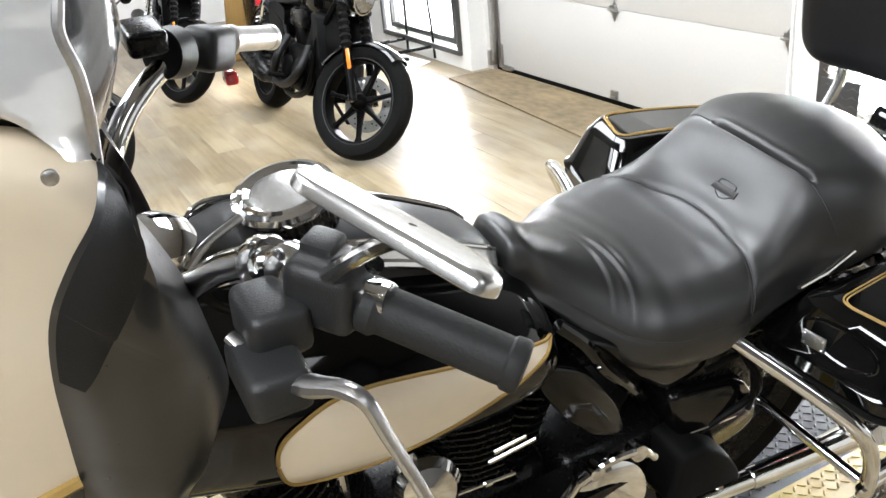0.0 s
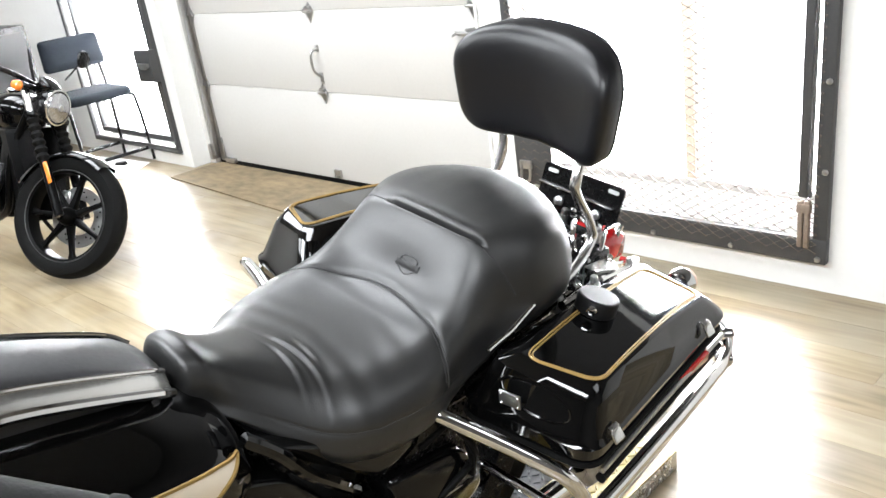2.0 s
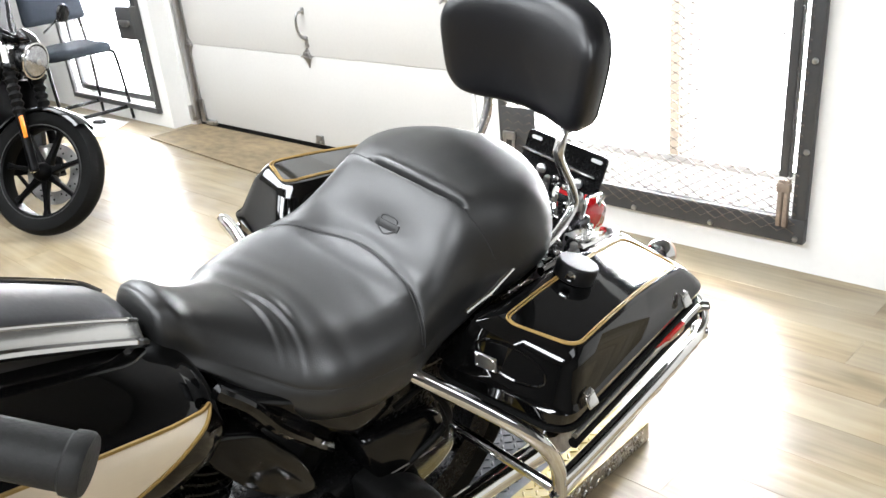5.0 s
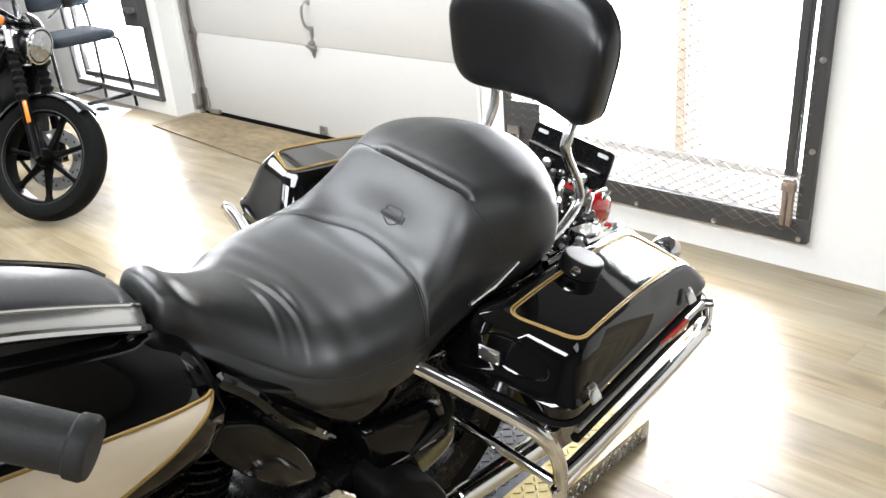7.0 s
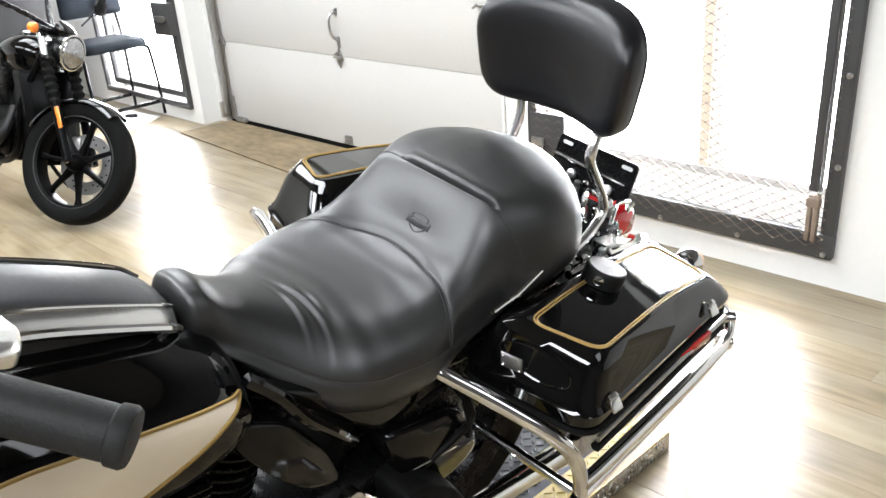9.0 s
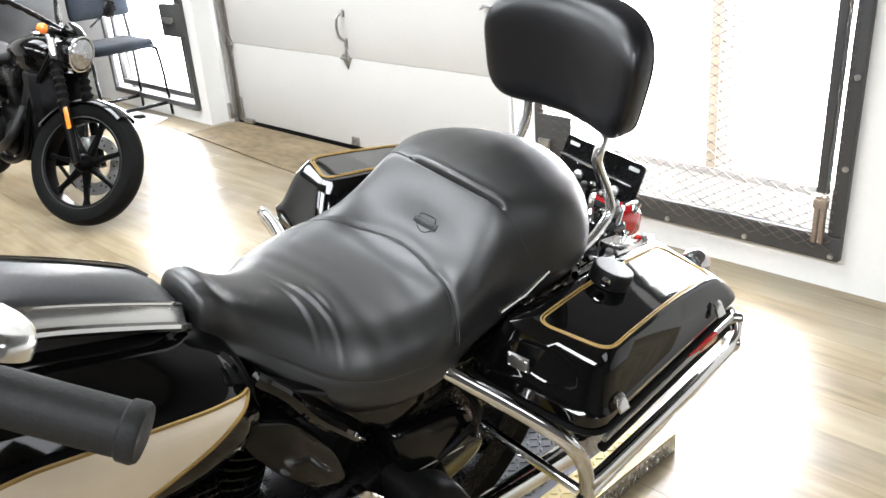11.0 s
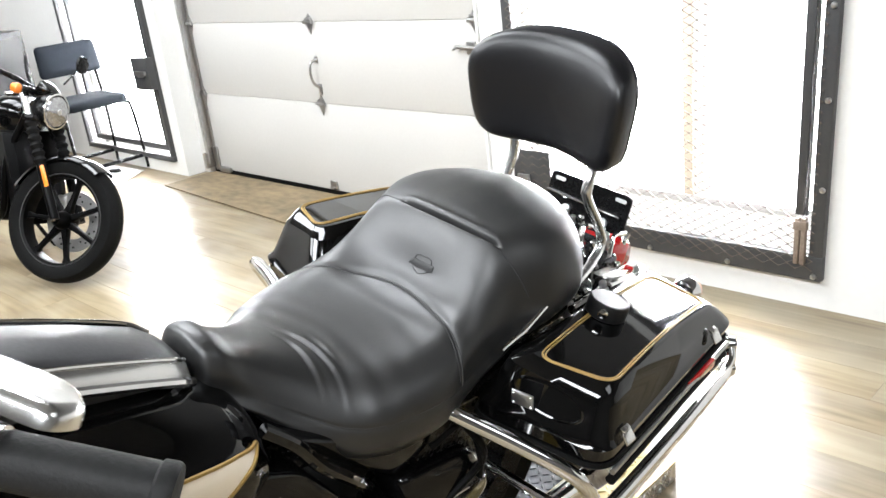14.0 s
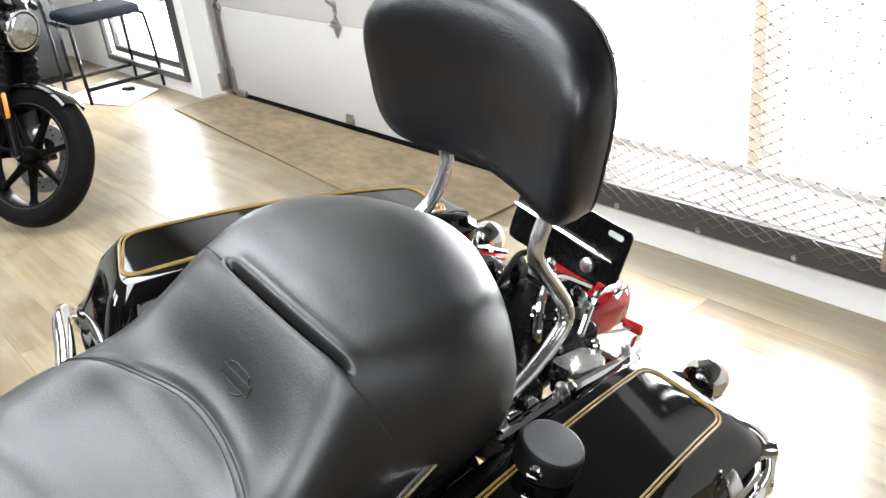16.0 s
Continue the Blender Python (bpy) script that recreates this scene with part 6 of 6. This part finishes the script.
        if s < 0:
            part("fork_reflector", moved(box(s * 0.117, -0.655, 0.49, 0.006, 0.022, 0.105, 0.003), steer @ Matrix.Translation((0, -0.665, 0.49)) @ Matrix.Rotation(radians(-27), 4, "X") @ Matrix.Translation((0, 0.665, -0.49))), AMBER, leg, "orange reflector strip")
        sig = part("turn_signal", moved(lathe([(0.010, -0.028), (0.020, -0.02), (0.025, 0.0), (0.023, 0.010), (0.012, 0.016), (0.002, 0.018)], 24), steer @ along((s * (0.20 if s < 0 else 0.125), -0.50, 0.86 if s < 0 else 0.79), (s * 0.16, -1.0, 0.80))), AMBER, b, "amber turn signal")
        part("signal_stem", moved(tube([(s * 0.09, -0.47, 0.85 if s < 0 else 0.78), (s * (0.185 if s < 0 else 0.118), -0.49, 0.86 if s < 0 else 0.79)], 0.008, 8, 1), steer), SATIN, sig)
        part("mirror", moved(join(tube([(s * 0.30, -0.34, 0.98), (s * 0.33, -0.36, 1.04), (s * 0.37, -0.36, 1.09)], 0.005, 8), moved(lathe([(0.02, -0.012), (0.045, -0.006), (0.048, 0.004), (0.040, 0.008)], 24), along((s * 0.39, -0.36, 1.11), (s * 0.36, 0.2, 1.12)))), steer), SATIN, b, "round black mirror")
        part("grip", moved(tube([(s * 0.25, -0.31, 0.945), (s * 0.37, -0.24, 0.94)], 0.018, 12, 1), steer), RUBBER, b)
        part("shock", join(tube([(s * 0.15, 0.62, 0.34), (s * 0.15, 0.50, 0.68)], 0.012, 10, 1), tube([(s * 0.15 + 0.026 * math.cos(1.9 * k), 0.60 - 0.0055 * k * 0.62 + 0.0, 0.40 + 0.0055 * k * 1.76 + 0.0) for k in range(26)], 0.0045, 6, 2)), CHROME, b, "chrome rear shock with spring")
        part("foot_peg", tube([(s * 0.14, 0.05, 0.30), (s * 0.25, 0.06, 0.31)], 0.014, 10, 1), RUBBER, b)
        part("swing_arm", tube([(s * 0.11, 0.10, 0.32), (s * 0.11, 0.70, 0.30)], 0.02, 10, 1), SATIN, b)
    part("yoke", moved(join(box(0, -0.45, 0.875, 0.25, 0.05, 0.03, 0.008), box(0, -0.52, 0.745, 0.25, 0.05, 0.03, 0.008)), steer), SATIN, b)
    part("handlebar", moved(tube([(-0.37, -0.24, 0.94), (-0.25, -0.31, 0.945), (-0.12, -0.40, 0.92), (0, -0.42, 0.90), (0.12, -0.40, 0.92), (0.25, -0.31, 0.945), (0.37, -0.24, 0.94)], 0.0125, 12), steer), SATIN, b, "black handlebar")
    lampm = steer @ along((0, -0.56, 0.800), (0, -1.0, 0.775))
    head = part("headlamp", moved(lathe([(0.03, -0.10), (0.065, -0.08), (0.082, -0.03), (0.085, 0.0), (0.078, 0.006)], 36), lampm), SATIN, b, "round headlamp in a black cowl")
    part("lamp_lens", moved(lathe([(0.078, 0.0), (0.070, 0.014), (0.045, 0.024), (0.002, 0.028)], 36), lampm), LENS, head, "clear headlamp lens")
    part("lamp_bulb", moved(lathe([(0.016, 0.02), (0.014, 0.029), (0.003, 0.031)], 16), lampm), STEEL, head)
    part("gauge_pod", moved(moved(lathe([(0.012, -0.055), (0.040, -0.045), (0.052, -0.01), (0.053, 0.012), (0.046, 0.026), (0.024, 0.034), (0.002, 0.036)], 32), pose(0, -0.50, 0.895, 38, 0, 0)), steer), GLOSS, head, "round glossy black gauge pod", 60)
    part("lamp_rim", moved(lathe([(0.078, 0.0), (0.086, 0.002), (0.087, 0.010), (0.080, 0.012)], 36, True), lampm), CHROME, head, "chrome headlamp ring")
    part("front_fender", moved(loft([[(0.066 * math.sin(q * 1.4) / math.sin(1.4), -0.72 + (0.309 - 0.03 * abs(q) ** 3) * math.cos(a), 0.295 + (0.309 - 0.03 * abs(q) ** 3) * math.sin(a)) for q in np.linspace(-1, 1, 9)] for a in np.linspace(2.18, 0.45, 22)], False), steer), GLOSS, b, "glossy black front mudguard", 60)
    part("caliper", moved(box(0.075, -0.64, 0.37, 0.05, 0.06, 0.09, 0.012), steer), STEEL, b)
    tk = [(-0.36, 0.06, 0.67, 0.82), (-0.31, 0.11, 0.65, 0.848), (-0.20, 0.135, 0.64, 0.858), (-0.05, 0.130, 0.64, 0.845), (0.05, 0.10, 0.65, 0.815), (0.11, 0.05, 0.67, 0.77)]
    part("fuel_tank", loft([[(w * math.sin(a) * (1 if math.cos(a) > 0 else 0.85), y, (zb + zt) / 2 + (zt - zb) / 2 * math.copysign(abs(math.cos(a)) ** 0.8, math.cos(a))) for a in np.linspace(0, 2 * math.pi, 28, endpoint=False)] for y, w, zb, zt in tk], True, True, True), GLOSS, b, "glossy black teardrop tank", 60)
    part("filler_cap", moved(lathe([(0.036, -0.004), (0.040, 0.010), (0.032, 0.018), (0.003, 0.020)], 24), pose(0, -0.16, 0.855)), CHROME, b)
    sd = [(0.06, 0.07, 0.70, 0.775), (0.16, 0.13, 0.68, 0.745), (0.30, 0.14, 0.67, 0.735), (0.42, 0.11, 0.69, 0.765), (0.55, 0.10, 0.70, 0.785), (0.68, 0.07, 0.72, 0.775)]
    part("seat", loft([[(w * math.sin(a), y, (zb + zt) / 2 + (zt - zb) / 2 * math.copysign(abs(math.cos(a)) ** 0.7, math.cos(a))) for a in np.linspace(0, 2 * math.pi, 24, endpoint=False)] for y, w, zb, zt in sd], True, True, True), CONSOLE, b, "worn grey-black seat", 60)
    part("radiator", loft([rounded([(-w * 0.85, y, 0.25), (w * 0.85, y, 0.25), (w * 1.05, y + 0.10, 0.69), (-w * 1.05, y + 0.10, 0.69)], 0.02, 3) for y, w in ((-0.50, 0.10), (-0.47, 0.135), (-0.38, 0.13))], True, True, True), MACHINE, b, "tall black radiator shroud")
    part("frame_tube", join(*[tube([(s * 0.05, -0.45, 0.78), (s * 0.12, -0.36, 0.55), (s * 0.13, -0.28, 0.28), (s * 0.12, 0.10, 0.22), (s * 0.12, 0.16, 0.55), (s * 0.10, 0.62, 0.66)], 0.018, 10) for s in (1, -1)]), MACHINE, b, "black frame tubes")
    part("engine", join(box(0, -0.08, 0.36, 0.26, 0.34, 0.26, 0.04, 3), moved(box(0, 0, 0, 0.18, 0.16, 0.24, 0.03), pose(0, -0.20, 0.55, 28, 0, 0)), moved(box(0, 0, 0, 0.18, 0.16, 0.22, 0.03), pose(0, 0.02, 0.56, -25, 0, 0)), *[moved(lathe([(0.085, -0.01), (0.09, 0.01), (0.07, 0.025), (0.005, 0.028)], 28), along((s * 0.13, y, 0.34), (s * 1.0, y, 0.34))) for s in (1, -1) for y in (-0.14, 0.02)]), MACHINE, b, "black engine block")
    for s in (1, -1):
        side = loft([rounded([(s * x, 0.16, 0.50), (s * x, 0.17, 0.66), (s * x, 0.30, 0.69), (s * x, 0.47, 0.67), (s * x, 0.44, 0.56), (s * x, 0.32, 0.47)], 0.03, 4) for x in (0.05, 0.118, 0.128)], True, True, True)
        part("side_panel", side, MACHINE, b, "black side panel", 60)
    part("air_box", box(-0.02, 0.0, 0.63, 0.2, 0.22, 0.10, 0.02), SATIN, b)
    part("exhaust", join(tube([(-0.10, -0.20, 0.50), (-0.17, -0.22, 0.36), (-0.18, -0.05, 0.27), (-0.18, 0.12, 0.27)], 0.024, 14), tube([(-0.12, 0.10, 0.52), (-0.19, 0.08, 0.40), (-0.18, 0.16, 0.28)], 0.024, 14)), PLASTIC, b, "dark exhaust headers")
    part("muffler", join(tube([(-0.18, 0.12, 0.27), (-0.19, 0.20, 0.27), (-0.20, 0.28, 0.285), (-0.21, 0.55, 0.36), (-0.215, 0.74, 0.415)], [0.026, 0.036, 0.056, 0.062, 0.060], 20)), SATIN, b, "black upswept silencer")
    part("rear_fender", loft([[(0.085 * math.sin(q * 1.4) / math.sin(1.4), 0.70 + (0.34 - 0.04 * abs(q) ** 3) * math.cos(a), 0.32 + (0.34 - 0.04 * abs(q) ** 3) * math.sin(a)) for q in np.linspace(-1, 1, 9)] for a in np.linspace(2.2, 0.3, 16)], False), GLOSS, b, "black rear mudguard", 60)
    part("tail_lamp", box(0, 0.99, 0.62, 0.10, 0.03, 0.04, 0.01), RED, b)
    part("side_stand", tube([(0.10, -0.02, 0.22), (0.17, -0.06, 0.10), (0.235, -0.09, 0.012)], 0.011, 8), SATIN, b)
    return b


LEAN = Matrix.Rotation(radians(12.5), 4, "Y") @ Matrix.Scale(0.955, 4)
first = roadster(pose(-4.35, 1.37, 0, 0, 0, 90) @ LEAN, "small black roadster motorcycle with black cast wheels, parked on its stand")
second = copy_thing(first, pose(-6.20, 1.02, 0, 0, 0, 84) @ LEAN)
tagged(second, "dark motorcycle parked behind the roadster")
third = copy_thing(first, pose(-4.62, 0.06, 0, 0, 0, 96) @ LEAN)
tagged(third, "black motorcycle with cast front wheel parked in the row")

# ---- chair by the barred door ----
chair = root("visitor_chair", "blue-grey upholstered chair with black tube frame beside the barred door", "chair", pose(-5.54, 2.445, 0))
seat_r = [rounded([(-0.20 * g, -0.215 * g, z), (0.22 * g, -0.215 * g, z), (0.22 * g, 0.215 * g, z), (-0.20 * g, 0.215 * g, z)], 0.06, 5) for z, g in ((0.470, 0.94), (0.480, 1.0), (0.510, 1.0), (0.525, 0.95), (0.531, 0.80), (0.533, 0.2))]
part("seat", loft(seat_r, True, True, True), FABRIC, chair, "blue-grey padded seat", 60)
back_r = [rounded([(x, -0.15 * g, 0.765 - 0.105 * g), (x, 0.27 * g, 0.765 - 0.105 * g), (x - 0.02, 0.26 * g, 0.765 + 0.105 * g), (x - 0.02, -0.14 * g, 0.765 + 0.105 * g)], 0.03, 5) for x, g in ((-0.235, 0.92), (-0.225, 1.0), (-0.205, 1.0), (-0.190, 0.94), (-0.185, 0.5))]
part("backrest", loft(back_r, True, True, True), FABRIC, chair, "blue-grey padded backrest", 60)
for s in (1, -1):
    part("side_frame", tube([(-0.235, s * 0.20, 0.84), (-0.225, s * 0.225, 0.70), (-0.20, s * 0.232, 0.50), (-0.20, s * 0.232, 0.20), (-0.21, s * 0.232, 0.012)], 0.011, 10, 4), SATIN, chair, "black steel tube")
    part("leg", tube([(-0.19, s * 0.225, 0.460), (0.14, s * 0.225, 0.460), (0.185, s * 0.225, 0.445), (0.203, s * 0.230, 0.32), (0.222, s * 0.232, 0.10), (0.228, s * 0.232, 0.012)], 0.011, 10, 4), SATIN, chair)
    part("cross_bar", tube([(s * 0.21, -0.232, 0.095), (s * 0.21, 0.232, 0.095)], 0.0125, 10, 1), SATIN, chair)
thing("shoe_sole_scrap", moved(loft([rounded([(-0.05, -0.02, 0), (0.05, -0.025, 0), (0.05, 0.025, 0), (-0.05, 0.02, 0)], 0.02, 3), rounded([(-0.045, -0.018, 0.015), (0.04, -0.02, 0.02), (0.04, 0.02, 0.02), (-0.045, 0.018, 0.015)], 0.015, 3)], True, True, True), pose(-5.46, 2.50, 0.0075, 0, 0, 20)), PLASTIC, "small dark scrap lying under the chair", "scrap")

# tall things behind the row of motorcycles
wood = root("wooden_panel", "varnished wooden panel leaning at the wall", "panel", pose(-6.55, 1.62, 0, -6, 0, 0))
part("board", box(0, 0, 0.5, 0.05, 0.20, 1.0, 0.02, 3), OAK, wood)
dark = root("black_cabinet", "tall black cabinet standing beside the chair", "cabinet", pose(-6.42, 2.06, 0))
part("body", box(0, 0, 0.485, 0.44, 0.72, 0.97, 0.012), SATIN, dark)
part("door", box(0.226, 0, 0.49, 0.012, 0.66, 0.88, 0.004), PLASTIC, dark)

# torn spot in the vinyl
tear = [(-0.66, 1.30, 0.0005), (-0.62, 1.335, 0.0005), (-0.58, 1.325, 0.0005), (-0.545, 1.345, 0.0005), (-0.52, 1.33, 0.0005), (-0.50, 1.29, 0.0005)]
thing("floor_tear", tube(tear, [0.001, 0.003, 0.002, 0.003, 0.002, 0.001], 6, 4, squash=0.5), RUBBER, "dark curled tear in the vinyl floor", "tear", kind="structure")

# ---- vinyl planks ----
PW, PL = 0.152, 1.22
bm = bmesh.new()
bmesh.ops.create_cube(bm, size=1.0, matrix=Matrix.LocRotScale((0, 0, -0.002), None, (PL - 0.0005, PW - 0.0005, 0.004)))
bmesh.ops.bevel(bm, geom=[e for e in bm.edges if all(v.co.z > -0.001 for v in e.verts)], offset=0.0004, segments=1, affect="EDGES")
me = bpy.data.meshes.new("plank")
bm.to_mesh(me)
bm.free()
me.materials.append(PLANK)
pr = random.Random(8)
rest = []
row = 0
y = SOUTH
while y < WALL_Y:
    x = WEST - pr.uniform(0, PL)
    while x < EAST:
        yc, xc = y + PW / 2, x + PL / 2
        lift = -0.0005 + pr.uniform(-0.0001, 0.0001)
        if -7.4 < xc < 1.1 and -0.9 < yc:
            ob = new("plank", me)
            ob.parent = floor
            ob.location = (xc, yc, lift)
        else:
            x0, x1 = max(x, WEST - 0.1), min(x + PL, EAST + 0.1)
            rest.append(Matrix.LocRotScale(((x0 + x1) / 2, yc, lift), None, ((x1 - x0) / PL, 1, 1)))
        x += PL
    y += PW
    row += 1
far = join(*[moved(([tuple(vv.co) for vv in me.vertices], [tuple(p.vertices) for p in me.polygons]), p) for p in rest])
tagged(part("plank_rest", far, PLANK, floor), kind="stuff")
